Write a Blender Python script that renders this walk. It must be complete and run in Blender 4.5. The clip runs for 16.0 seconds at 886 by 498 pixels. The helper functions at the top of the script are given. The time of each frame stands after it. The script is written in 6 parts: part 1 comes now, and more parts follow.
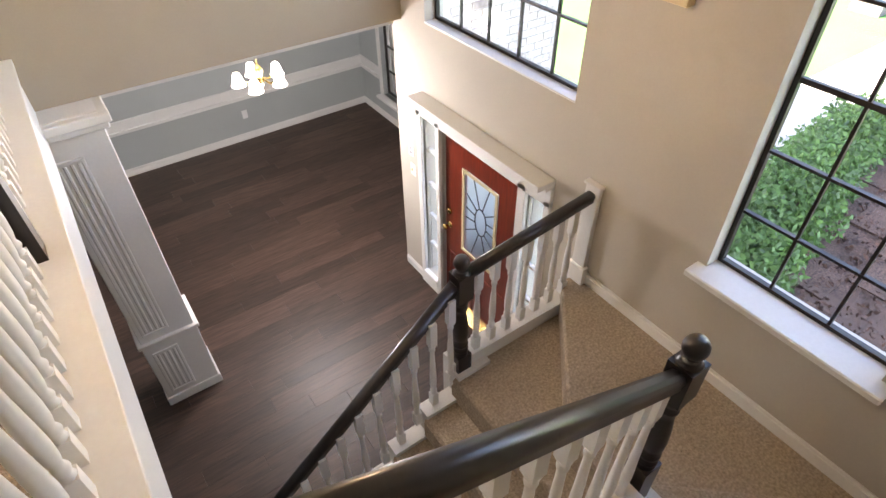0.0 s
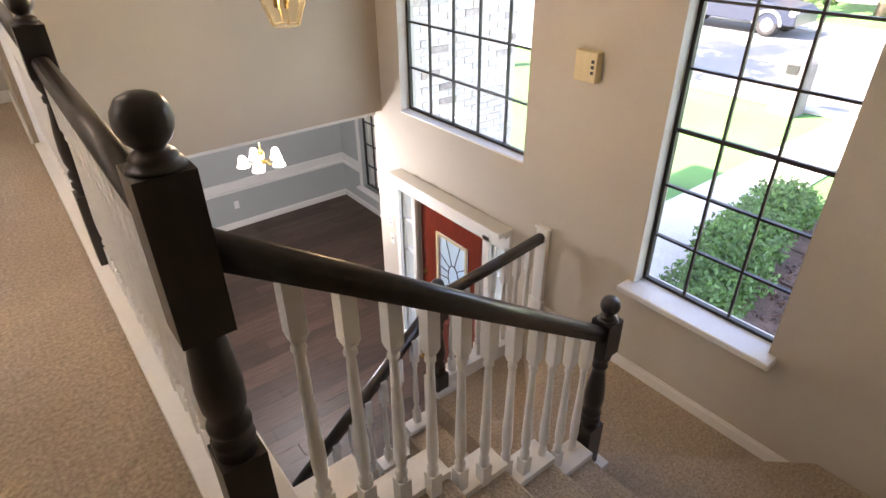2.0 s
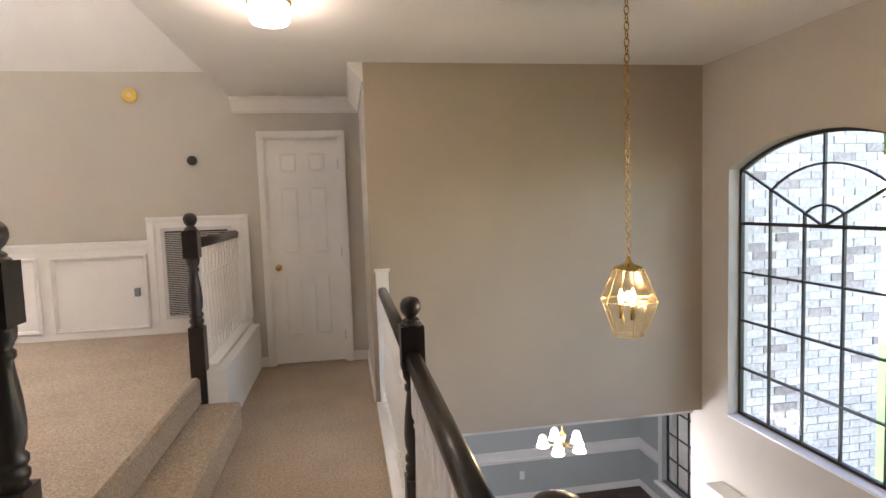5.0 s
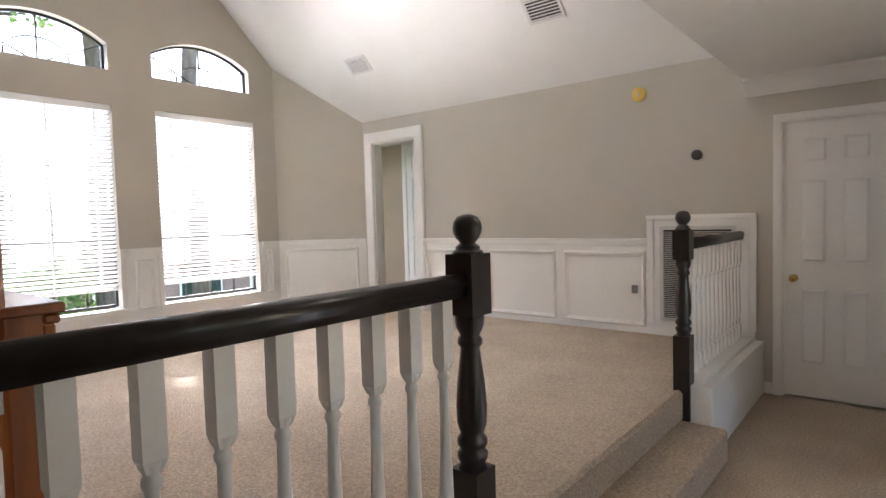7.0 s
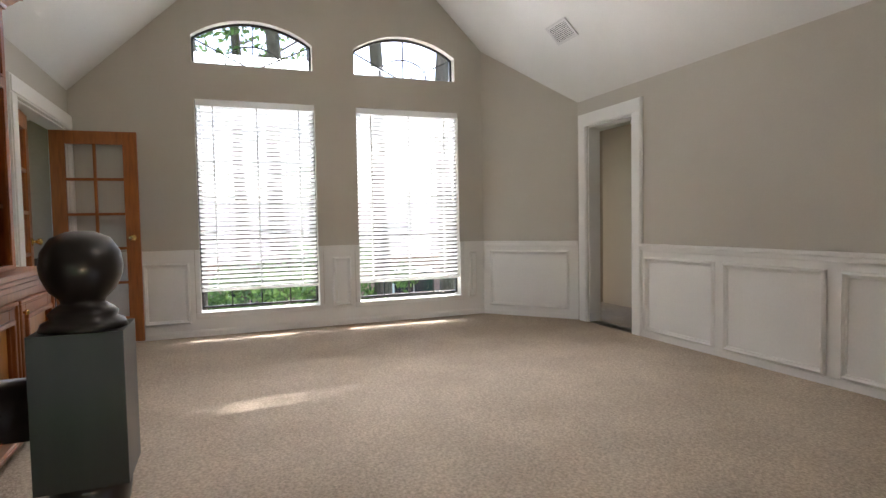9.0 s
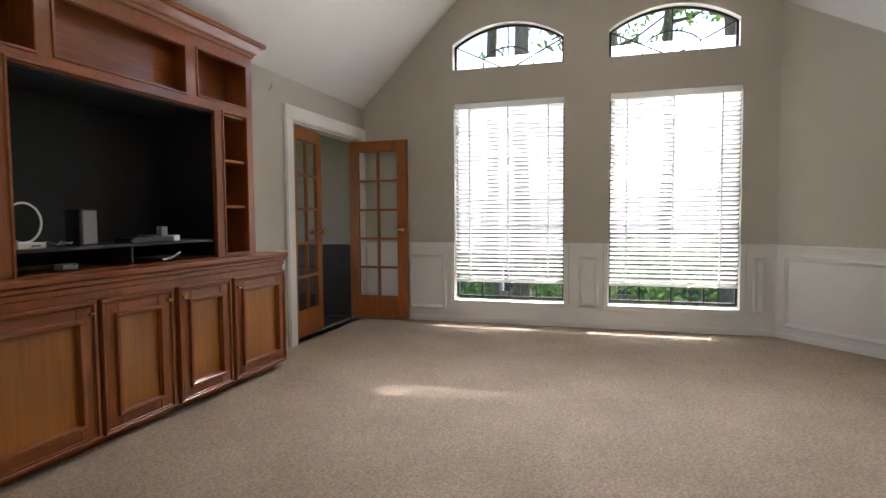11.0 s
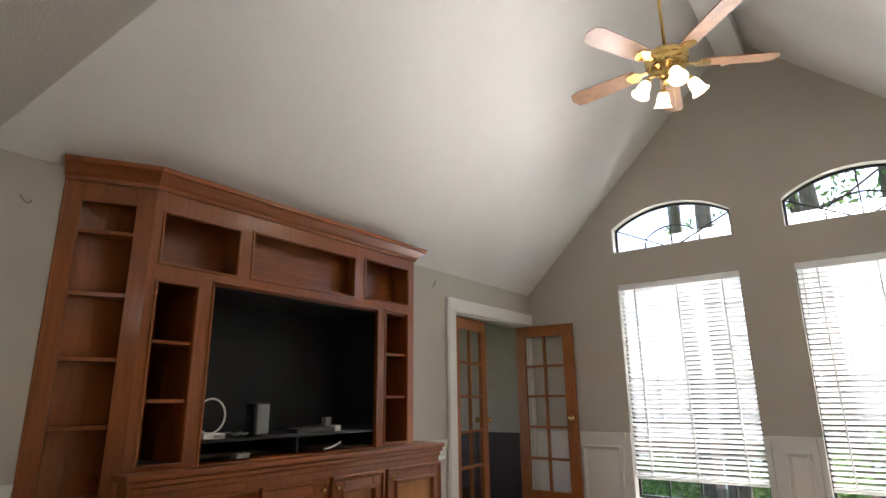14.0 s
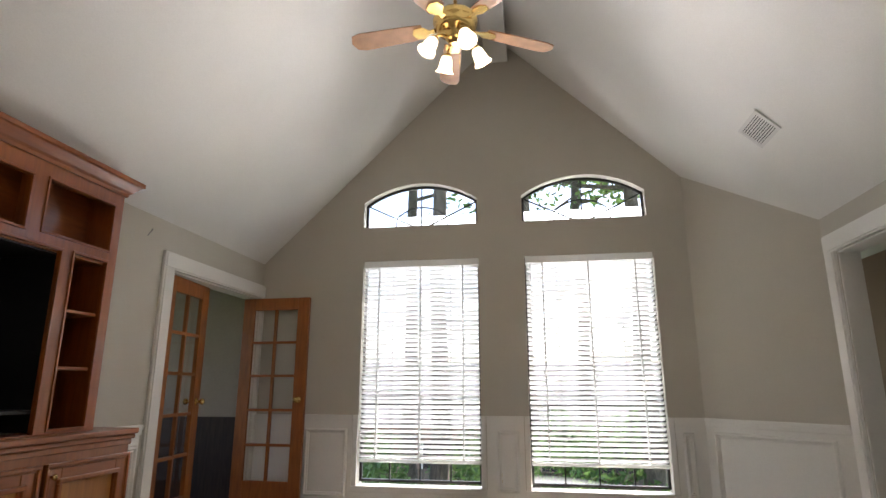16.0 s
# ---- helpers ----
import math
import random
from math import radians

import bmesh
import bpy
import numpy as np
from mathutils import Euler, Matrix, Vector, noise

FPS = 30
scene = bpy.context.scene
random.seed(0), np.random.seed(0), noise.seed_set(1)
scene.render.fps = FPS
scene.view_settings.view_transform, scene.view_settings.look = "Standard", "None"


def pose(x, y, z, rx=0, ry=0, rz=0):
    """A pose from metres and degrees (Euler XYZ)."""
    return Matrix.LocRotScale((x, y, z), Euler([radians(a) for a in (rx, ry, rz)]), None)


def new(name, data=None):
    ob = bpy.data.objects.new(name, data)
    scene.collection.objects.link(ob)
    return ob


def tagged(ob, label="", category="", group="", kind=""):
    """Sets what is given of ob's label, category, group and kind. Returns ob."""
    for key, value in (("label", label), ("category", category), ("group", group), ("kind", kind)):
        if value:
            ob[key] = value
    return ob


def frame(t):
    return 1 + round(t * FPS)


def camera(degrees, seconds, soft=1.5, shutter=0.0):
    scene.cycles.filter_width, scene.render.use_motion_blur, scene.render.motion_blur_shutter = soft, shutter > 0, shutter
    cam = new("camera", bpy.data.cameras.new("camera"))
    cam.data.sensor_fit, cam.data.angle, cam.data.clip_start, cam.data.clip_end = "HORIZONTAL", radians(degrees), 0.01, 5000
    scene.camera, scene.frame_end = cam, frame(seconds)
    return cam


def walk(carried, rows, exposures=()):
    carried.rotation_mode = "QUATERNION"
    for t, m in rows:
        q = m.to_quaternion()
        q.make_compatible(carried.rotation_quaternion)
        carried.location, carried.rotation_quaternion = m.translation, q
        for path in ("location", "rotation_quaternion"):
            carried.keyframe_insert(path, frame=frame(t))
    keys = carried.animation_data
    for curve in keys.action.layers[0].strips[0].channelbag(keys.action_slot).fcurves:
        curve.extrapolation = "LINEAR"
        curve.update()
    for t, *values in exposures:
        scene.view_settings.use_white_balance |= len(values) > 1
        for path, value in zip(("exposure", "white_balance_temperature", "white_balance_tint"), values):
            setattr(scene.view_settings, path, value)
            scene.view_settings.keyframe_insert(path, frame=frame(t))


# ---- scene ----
# All lengths in metres. Hall floor z = 0; x runs from the rear windows to the front door.
G = 0.37        # raised game room floor
ZL = -2.78      # ground floor
LENS = 75.8
cam = camera(LENS, 16.0)
ROWS = [
    (0, -0.112, -0.038, 1.238, -35.07, -41.67, 0.54),
    (0.5, -0.164, -0.191, 1.252, -34.98, -41.36, 0.34),
    (1, -0.257, -0.336, 1.260, -35.03, -39.54, 0.30),
    (1.5, -0.435, -0.472, 1.272, -36.41, -35.50, 0.31),
    (2, -0.576, -0.650, 1.281, -38.12, -31.02, 0.42),
    (2.5, -0.672, -0.793, 1.306, -39.01, -24.83, 0.61),
    (3, -0.691, -0.838, 1.332, -38.86, -16.02, 0.63),
    (3.2, -0.689, -0.846, 1.339, -38.73, -12.89, 0.61),
    (4.2, -0.690, -0.640, 1.390, -26.00, -6.00, 1.50),
    (5.3, -0.627, -0.308, 1.425, -0.50, -4.25, 2.00),
    (5.5, -0.592, -0.252, 1.426, 6.83, -4.03, 2.02),
    (6, -0.545, -0.171, 1.417, 20.51, -3.48, 1.99),
    (6.5, -0.549, -0.121, 1.418, 30.51, -3.17, 1.79),
    (7, -0.619, -0.018, 1.408, 39.19, -2.96, 1.56),
    (7.5, -0.752, 0.197, 1.403, 46.84, -2.81, 1.37),
    (8, -0.802, 0.497, 1.383, 52.96, -2.70, 1.29),
    (8.2, -0.793, 0.704, 1.408, 56.84, -2.69, 1.30),
    (9.2, -0.840, 1.620, 1.425, 72.00, -2.75, 1.00),
    (10.3, -0.939, 2.580, 1.436, 93.38, -2.76, 0.74),
    (10.5, -0.951, 2.610, 1.451, 96.38, -2.91, 0.52),
    (11, -1.009, 2.850, 1.462, 107.13, -3.19, 0.45),
    (11.5, -1.097, 3.034, 1.410, 117.41, -2.86, 0.06),
    (12, -1.125, 3.130, 1.402, 125.73, -2.96, -0.10),
    (12.5, -1.101, 3.205, 1.444, 131.65, -3.06, -0.24),
    (13, -1.086, 3.269, 1.466, 132.44, 0.12, -0.29),
    (13.5, -1.079, 3.326, 1.507, 132.07, 7.62, -0.14),
    (14, -1.095, 3.186, 1.523, 126.75, 14.82, 0.60),
    (14.5, -1.113, 3.043, 1.484, 118.77, 19.49, 0.62),
    (15, -1.122, 2.905, 1.477, 108.70, 20.18, 0.36),
    (15.5, -1.231, 2.885, 1.436, 102.36, 19.61, 0.03),
    (16, -1.514, 2.853, 1.453, 99.34, 13.56, -0.04),
]
EXPOSURES = [(0.0, 3.7, 7350, 23), (1.5, 3.7, 7200, 24), (2.5, 3.3, 7200, 25), (3.2, 2.95, 7100, 25), (5.3, 3.3, 6550, 22), (6.5, 3.0, 6100, 21), (8.0, 2.4, 6200, 18), (10.3, 2.1, 6200, 17), (12.0, 2.05, 6250, 17), (13.0, 2.35, 6250, 17), (14.5, 1.95, 6250, 16), (16.0, 1.9, 6300, 17)]
walk(cam, [(t, pose(x, y, z, 90 + pitch, roll, yaw)) for t, x, y, z, yaw, pitch, roll in ROWS], EXPOSURES)

# ---- daylight ----
SUN_WAY = Vector((0.88, -0.58, -1.0)).normalized()
world = bpy.data.worlds.new("sky")
scene.world = world
world.use_nodes = True
wn = world.node_tree.nodes
sky = wn.new("ShaderNodeTexSky")
sky.sky_type = "NISHITA"
sky.sun_disc = False
sky.sun_elevation = math.asin(-SUN_WAY.z)
sky.sun_rotation = math.atan2(-SUN_WAY.x, -SUN_WAY.y)
wn["Background"].inputs["Strength"].default_value = 0.15
world.node_tree.links.new(sky.outputs["Color"], wn["Background"].inputs["Color"])
sun = new("sun", bpy.data.lights.new("sun", "SUN"))
sun.data.energy, sun.data.angle, sun.data.color = 4.5, radians(0.6), (1.0, 0.95, 0.86)
sun.matrix_basis = SUN_WAY.to_track_quat("-Z", "Y").to_matrix().to_4x4()


def bulb(x, y, z, watts, colour=(1.0, 0.84, 0.64), radius=0.03):
    lamp = new("bulb_light", bpy.data.lights.new("bulb_light", "POINT"))
    lamp.data.energy, lamp.data.color, lamp.data.shadow_soft_size = watts, colour, radius
    lamp.location = (x, y, z)


def added_daylight(x, y, z, w, h, watts, lift, spread, colour=(0.93, 0.97, 1.0)):
    """Area lamp added just outside a rear window in place of daylight; lift: degrees by which it shines upwards into
    the room.
    """
    lamp = new("daylight_fill", bpy.data.lights.new("daylight_fill", "AREA"))
    lamp.data.shape, lamp.data.size, lamp.data.size_y = "RECTANGLE", w, h
    lamp.data.energy, lamp.data.color, lamp.data.spread = watts, colour, radians(spread)
    way = Vector((math.cos(radians(lift)), 0, math.sin(radians(lift))))
    lamp.matrix_basis = Matrix.Translation((x, y, z)) @ way.to_track_quat("-Z", "Y").to_matrix().to_4x4()


# added lamps standing in for light off the sunlit garden from below, and of the open sky from above; narrow spread
# keeps them out of view
for y_ in (1.775, 3.33):
    added_daylight(-7.45, y_, 1.05, 1.2, 1.7, 6.5, 36, 56, (1.0, 0.98, 0.93))
    added_daylight(-7.45, y_, 2.45, 1.2, 1.7, 4.0, -38, 56)
    added_daylight(-7.15, y_, 3.62, 1.1, 0.6, 8.0, -52, 54)


# ---- materials ----
def material(name, base, rough=0.6, metal=0.0, fine=40.0, amount=0.08, large=1.5, stain=0.05, bump=0.1, bump_scale=None, stretch=(1, 1, 1), vary=0.0, emission=0.0, coat=0.0, detail=4.0):
    m = bpy.data.materials.new(name)
    m.use_nodes = True
    n, l = m.node_tree.nodes, m.node_tree.links
    b = n["Principled BSDF"]
    geo = n.new("ShaderNodeNewGeometry")
    mp = n.new("ShaderNodeMapping")
    mp.inputs["Scale"].default_value = stretch
    l.new(geo.outputs["Position"], mp.inputs["Vector"])
    n1, n2 = n.new("ShaderNodeTexNoise"), n.new("ShaderNodeTexNoise")
    n1.inputs["Scale"].default_value, n1.inputs["Detail"].default_value = fine, detail
    n2.inputs["Scale"].default_value, n2.inputs["Detail"].default_value = large, 3.0
    l.new(mp.outputs["Vector"], n1.inputs["Vector"])
    l.new(geo.outputs["Position"], n2.inputs["Vector"])
    r1 = n.new("ShaderNodeMapRange")
    r1.inputs["From Min"].default_value, r1.inputs["From Max"].default_value = 0.3, 0.7
    r1.inputs["To Min"].default_value, r1.inputs["To Max"].default_value = 1 - amount, 1 + amount
    l.new(n1.outputs["Fac"], r1.inputs["Value"])
    r2 = n.new("ShaderNodeMapRange")
    r2.inputs["From Min"].default_value, r2.inputs["From Max"].default_value = 0.3, 0.7
    r2.inputs["To Min"].default_value, r2.inputs["To Max"].default_value = 1 - stain, 1 + stain
    l.new(n2.outputs["Fac"], r2.inputs["Value"])
    mul = n.new("ShaderNodeMath")
    mul.operation = "MULTIPLY"
    l.new(r1.outputs["Result"], mul.inputs[0])
    l.new(r2.outputs["Result"], mul.inputs[1])
    last = mul.outputs[0]
    if vary:
        info = n.new("ShaderNodeObjectInfo")
        r3 = n.new("ShaderNodeMapRange")
        r3.inputs["To Min"].default_value, r3.inputs["To Max"].default_value = 1 - vary, 1 + vary
        l.new(info.outputs["Random"], r3.inputs["Value"])
        m3 = n.new("ShaderNodeMath")
        m3.operation = "MULTIPLY"
        l.new(last, m3.inputs[0])
        l.new(r3.outputs["Result"], m3.inputs[1])
        last = m3.outputs[0]
    sc = n.new("ShaderNodeVectorMath")
    sc.operation = "SCALE"
    sc.inputs[0].default_value = base
    l.new(last, sc.inputs["Scale"])
    l.new(sc.outputs["Vector"], b.inputs["Base Color"])
    b.inputs["Roughness"].default_value = rough
    b.inputs["Metallic"].default_value = metal
    b.inputs["Coat Weight"].default_value = coat
    b.inputs["Coat Roughness"].default_value = 0.15
    if emission:
        b.inputs["Emission Color"].default_value = (*base, 1)
        b.inputs["Emission Strength"].default_value = emission
    if bump:
        bp = n.new("ShaderNodeBump")
        bp.inputs["Strength"].default_value, bp.inputs["Distance"].default_value = bump, 0.01
        if bump_scale:
            n3 = n.new("ShaderNodeTexNoise")
            n3.inputs["Scale"].default_value, n3.inputs["Detail"].default_value = bump_scale, 3.0
            l.new(mp.outputs["Vector"], n3.inputs["Vector"])
            l.new(n3.outputs["Fac"], bp.inputs["Height"])
        else:
            l.new(n1.outputs["Fac"], bp.inputs["Height"])
        l.new(bp.outputs["Normal"], b.inputs["Normal"])
    return m


def glass(name, colour=(1, 1, 1), rough=0.0, ior=1.2):
    m = bpy.data.materials.new(name)
    m.use_nodes = True
    b = m.node_tree.nodes["Principled BSDF"]
    b.inputs["Base Color"].default_value = (*colour, 1)
    b.inputs["Roughness"].default_value = rough
    b.inputs["IOR"].default_value = ior
    b.inputs["Transmission Weight"].default_value = 1.0
    return m


def leafy(name, base, vary=0.4):
    m = material(name, base, 0.6, fine=9, amount=0.35, large=1.0, stain=0.2, bump=0)
    n, l = m.node_tree.nodes, m.node_tree.links
    geo = n.new("ShaderNodeNewGeometry")
    hue = n.new("ShaderNodeHueSaturation")
    r = n.new("ShaderNodeMapRange")
    r.inputs["To Min"].default_value, r.inputs["To Max"].default_value = 1 - vary, 1 + vary
    l.new(geo.outputs["Random Per Island"], r.inputs["Value"])
    l.new(r.outputs["Result"], hue.inputs["Value"])
    b = n["Principled BSDF"]
    old = b.inputs["Base Color"].links[0].from_socket
    l.new(old, hue.inputs["Color"])
    l.new(hue.outputs["Color"], b.inputs["Base Color"])
    tr = n.new("ShaderNodeBsdfTranslucent")
    l.new(hue.outputs["Color"], tr.inputs["Color"])
    mix = n.new("ShaderNodeMixShader")
    mix.inputs["Fac"].default_value = 0.35
    l.new(b.outputs["BSDF"], mix.inputs[1])
    l.new(tr.outputs["BSDF"], mix.inputs[2])
    l.new(mix.outputs["Shader"], n["Material Output"].inputs["Surface"])
    return m


WALL = material("wall_paint", (0.50, 0.47, 0.41), 0.75, fine=90, amount=0.02, stain=0.03, bump=0.05, bump_scale=220)
FOYER = material("foyer_paint", (0.50, 0.455, 0.385), 0.75, fine=90, amount=0.02, stain=0.03, bump=0.05, bump_scale=220)
# wall paint darkened and browned: shade and warm lamplight put into the colour
TAN_SHADED = material("shaded_tan_paint", (0.385, 0.325, 0.25), 0.7, fine=90, amount=0.02, stain=0.04, bump=0.05, bump_scale=220)
DINING = material("dining_paint", (0.42, 0.45, 0.44), 0.7, fine=90, amount=0.02, stain=0.03, bump=0.05, bump_scale=220)
CEILING = material("ceiling_paint", (0.72, 0.71, 0.68), 0.85, fine=120, amount=0.03, stain=0.03, bump=0.15, bump_scale=120)
TRIM = material("white_trim_paint", (0.78, 0.77, 0.74), 0.42, fine=60, amount=0.02, stain=0.03, bump=0.03)
CARPET = material("beige_carpet", (0.42, 0.338, 0.252), 0.95, fine=75, amount=0.30, large=2.2, stain=0.08, bump=1.0, bump_scale=110, detail=8)
DARK = material("dark_stained_wood", (0.013, 0.009, 0.008), 0.36, fine=30, amount=0.4, stain=0.2, bump=0.06, stretch=(1, 1, 0.15), coat=0.25)
PLANK = material("dark_plank_floor", (0.062, 0.036, 0.026), 0.46, fine=14, amount=0.42, large=1.2, stain=0.12, bump=0.1, stretch=(0.35, 5, 5), vary=0.34, detail=8)
OAK = material("honey_oak", (0.27, 0.074, 0.011), 0.40, fine=16, amount=0.20, large=1.6, stain=0.10, bump=0.07, stretch=(3, 3, 0.30), coat=0.30, detail=8)
OAKH = material("honey_oak_rail", (0.26, 0.069, 0.010), 0.40, fine=16, amount=0.20, large=1.6, stain=0.10, bump=0.07, stretch=(0.30, 3, 3), coat=0.30, detail=8)
OAKP = material("oak_panel", (0.38, 0.145, 0.022), 0.38, fine=14, amount=0.15, large=1.6, stain=0.10, bump=0.10, stretch=(3.5, 3.5, 0.22), coat=0.25, detail=8)
DOORW = material("french_door_oak", (0.31, 0.095, 0.018), 0.34, fine=16, amount=0.22, large=1.6, stain=0.10, bump=0.08, stretch=(3, 3, 0.3), coat=0.3, detail=8)
CHERRY = material("red_door_stain", (0.17, 0.022, 0.010), 0.32, fine=18, amount=0.25, stain=0.12, bump=0.06, stretch=(3, 3, 0.3), coat=0.35, detail=8)
BRASS = material("polished_brass", (0.72, 0.50, 0.18), 0.18, metal=1.0, amount=0.05, bump=0)
BRONZE = material("dark_window_metal", (0.03, 0.026, 0.023), 0.45, metal=0.3, amount=0.1, bump=0)
BLACK = material("black_panel", (0.006, 0.007, 0.009), 0.7, amount=0.2, bump=0)
BLACKP = material("black_plastic", (0.02, 0.02, 0.022), 0.35, amount=0.1, bump=0)
GREYP = material("grey_plastic", (0.22, 0.23, 0.24), 0.4, amount=0.05, bump=0)
WHITEP = material("white_plastic", (0.8, 0.8, 0.78), 0.35, amount=0.02, bump=0)
YELLOWP = material("yellowed_plastic", (0.72, 0.50, 0.10), 0.45, amount=0.05, bump=0)
IVORY = material("ivory_plastic", (0.66, 0.55, 0.33), 0.45, amount=0.04, bump=0)
BLADE = material("fan_blade_wood", (0.30, 0.15, 0.06), 0.4, fine=14, amount=0.22, stain=0.1, bump=0.05, stretch=(1, 1, 1))
BLIND = material("white_blind_slat", (0.82, 0.82, 0.80), 0.5, amount=0.02, bump=0)
bn, bl_ = BLIND.node_tree.nodes, BLIND.node_tree.links
glow = bn.new("ShaderNodeBsdfTranslucent")
glow.inputs["Color"].default_value = (0.85, 0.85, 0.83, 1)
both = bn.new("ShaderNodeMixShader")
both.inputs["Fac"].default_value = 0.20
bl_.new(bn["Principled BSDF"].outputs["BSDF"], both.inputs[1])
bl_.new(glow.outputs["BSDF"], both.inputs[2])
bl_.new(both.outputs["Shader"], bn["Material Output"].inputs["Surface"])
GLASS = glass("window_glass")
AMBER = glass("lantern_glass", (1.0, 0.94, 0.80), 0.09, 1.25)
FROST = glass("leaded_glass", (0.75, 0.85, 0.90), 0.35, 1.3)
SHADE = material("lit_frosted_shade", (1.0, 0.84, 0.58), 0.4, amount=0, stain=0, bump=0, emission=0.9)
SHADEW = material("lit_white_shade", (1.0, 0.96, 0.92), 0.4, amount=0, stain=0, bump=0, emission=1.2)
BULB = material("glowing_bulb", (1.0, 0.75, 0.40), 0.4, amount=0, stain=0, bump=0, emission=8.0)
BRICK = material("painted_brick", (0.64, 0.57, 0.52), 0.85, fine=30, amount=0.2, large=5, stain=0.15, bump=0.3, vary=0.16)
BRICKD = material("dark_brick", (0.40, 0.33, 0.295), 0.85, fine=30, amount=0.25, large=5, stain=0.15, bump=0.3, vary=0.2)
PIER = material("grey_pier_brick", (0.13, 0.115, 0.105), 0.9, fine=18, amount=0.3, large=6, stain=0.15, bump=0.4)
MORTAR = material("pale_mortar", (0.68, 0.63, 0.58), 0.9, fine=60, amount=0.15, bump=0.3)
GRASS = material("lawn", (0.05, 0.14, 0.03), 0.9, fine=60, amount=0.45, large=0.8, stain=0.25, bump=0.8)
CONCRETE = material("concrete", (0.36, 0.345, 0.315), 0.85, fine=40, amount=0.14, large=1.0, stain=0.1, bump=0.2)
ASPHALT = material("street", (0.15, 0.15, 0.148), 0.9, fine=60, amount=0.2, bump=0.3)
MULCH = material("bark_mulch", (0.085, 0.048, 0.032), 0.95, fine=45, amount=0.6, large=4, stain=0.3, bump=1.0)
LEAF = leafy("hedge_leaf", (0.075, 0.15, 0.035))
LEAFT = leafy("tree_leaf", (0.10, 0.165, 0.05))
CHIP = leafy("mulch_chip", (0.10, 0.052, 0.034), 0.6)
BARK = material("bark", (0.12, 0.09, 0.07), 0.95, fine=18, amount=0.4, bump=0.8, stretch=(1, 1, 0.25))
SIDING = material("pale_brick_house", (0.55, 0.48, 0.42), 0.85, fine=12, amount=0.15, bump=0.2)
NBRICK = material("rose_brick", (0.30, 0.19, 0.15), 0.9, fine=14, amount=0.25, large=2.0, stain=0.12, bump=0.3)
ROOF = material("grey_shingles", (0.20, 0.18, 0.17), 0.9, fine=12, amount=0.3, bump=0.3)
PAINTB = material("dark_blue_car_paint", (0.014, 0.020, 0.038), 0.35, amount=0.05, bump=0, coat=0.25)
RUBBER = material("black_rubber", (0.02, 0.02, 0.02), 0.8, amount=0.2, bump=0)
ALLOY = material("alloy", (0.5, 0.5, 0.52), 0.3, metal=1.0, amount=0.05, bump=0)
TINT = material("tinted_glass", (0.02, 0.025, 0.03), 0.08, amount=0, bump=0)
FENCE = material("weathered_fence", (0.17, 0.13, 0.10), 0.9, fine=20, amount=0.3, bump=0.4, stretch=(3, 3, 0.3), vary=0.2)
VENTM = material("vent_metal", (0.60, 0.59, 0.57), 0.5, amount=0.03, bump=0)
# near-black sheet colour for the shade inside the ducts
DUCT_SHADE = material("duct_shade", (0.05, 0.05, 0.05), 0.9, amount=0.05, bump=0)


# ---- mesh helpers ----
def box(bm, x0, x1, y0, y1, z0, z1, m=None):
    v = [bm.verts.new((x, y, z)) for x in (min(x0, x1), max(x0, x1)) for y in (min(y0, y1), max(y0, y1)) for z in (min(z0, z1), max(z0, z1))]
    for f in ((0, 1, 3, 2), (4, 6, 7, 5), (0, 4, 5, 1), (2, 3, 7, 6), (0, 2, 6, 4), (1, 5, 7, 3)):
        bm.faces.new([v[i] for i in f])
    if m is not None:
        bmesh.ops.transform(bm, matrix=m, verts=v)
    return v


def prism(bm, poly, axis, t0, t1):
    """A polygon of (u, z) swept from t0 to t1 along the axis (x: u is y; y: u is x; z: the polygon is (x, y))."""
    def put(u, w, t):
        return (t, u, w) if axis == "x" else (u, t, w) if axis == "y" else (u, w, t)
    a = [bm.verts.new(put(u, w, t0)) for u, w in poly]
    b = [bm.verts.new(put(u, w, t1)) for u, w in poly]
    bm.faces.new(a)
    bm.faces.new(b[::-1])
    for i in range(len(poly)):
        j = (i + 1) % len(poly)
        bm.faces.new((a[j], a[i], b[i], b[j]))
    return a + b


def lathe(bm, profile, seg=12, m=None, square=False):
    """Rings of (radius, z) round the z axis, closed at both ends."""
    rings = []
    for r, z in profile:
        rings.append([bm.verts.new((r * math.cos(2 * math.pi * (k + 0.5) / seg), r * math.sin(2 * math.pi * (k + 0.5) / seg), z)) for k in range(seg)])
    for a, b in zip(rings, rings[1:]):
        for k in range(seg):
            f = bm.faces.new((a[k], a[(k + 1) % seg], b[(k + 1) % seg], b[k]))
            f.smooth = True
    bm.faces.new(rings[0][::-1])
    bm.faces.new(rings[-1])
    vs = [v for r in rings for v in r]
    if m is not None:
        bmesh.ops.transform(bm, matrix=m, verts=vs)
    return vs


def beam(bm, p, q, w, h, up=(0, 0, 1)):
    """A bar of width w and height h from p to q, centred on that line."""
    p, q = Vector(p), Vector(q)
    d = (q - p).normalized()
    s = d.cross(Vector(up)).normalized()
    u = s.cross(d)
    c = [(-w / 2, -h / 2), (w / 2, -h / 2), (w / 2, h / 2), (-w / 2, h / 2)]
    a = [bm.verts.new(p + s * i + u * j) for i, j in c]
    b = [bm.verts.new(q + s * i + u * j) for i, j in c]
    bm.faces.new(a[::-1])
    bm.faces.new(b)
    for i in range(4):
        j = (i + 1) % 4
        bm.faces.new((a[i], a[j], b[j], b[i]))


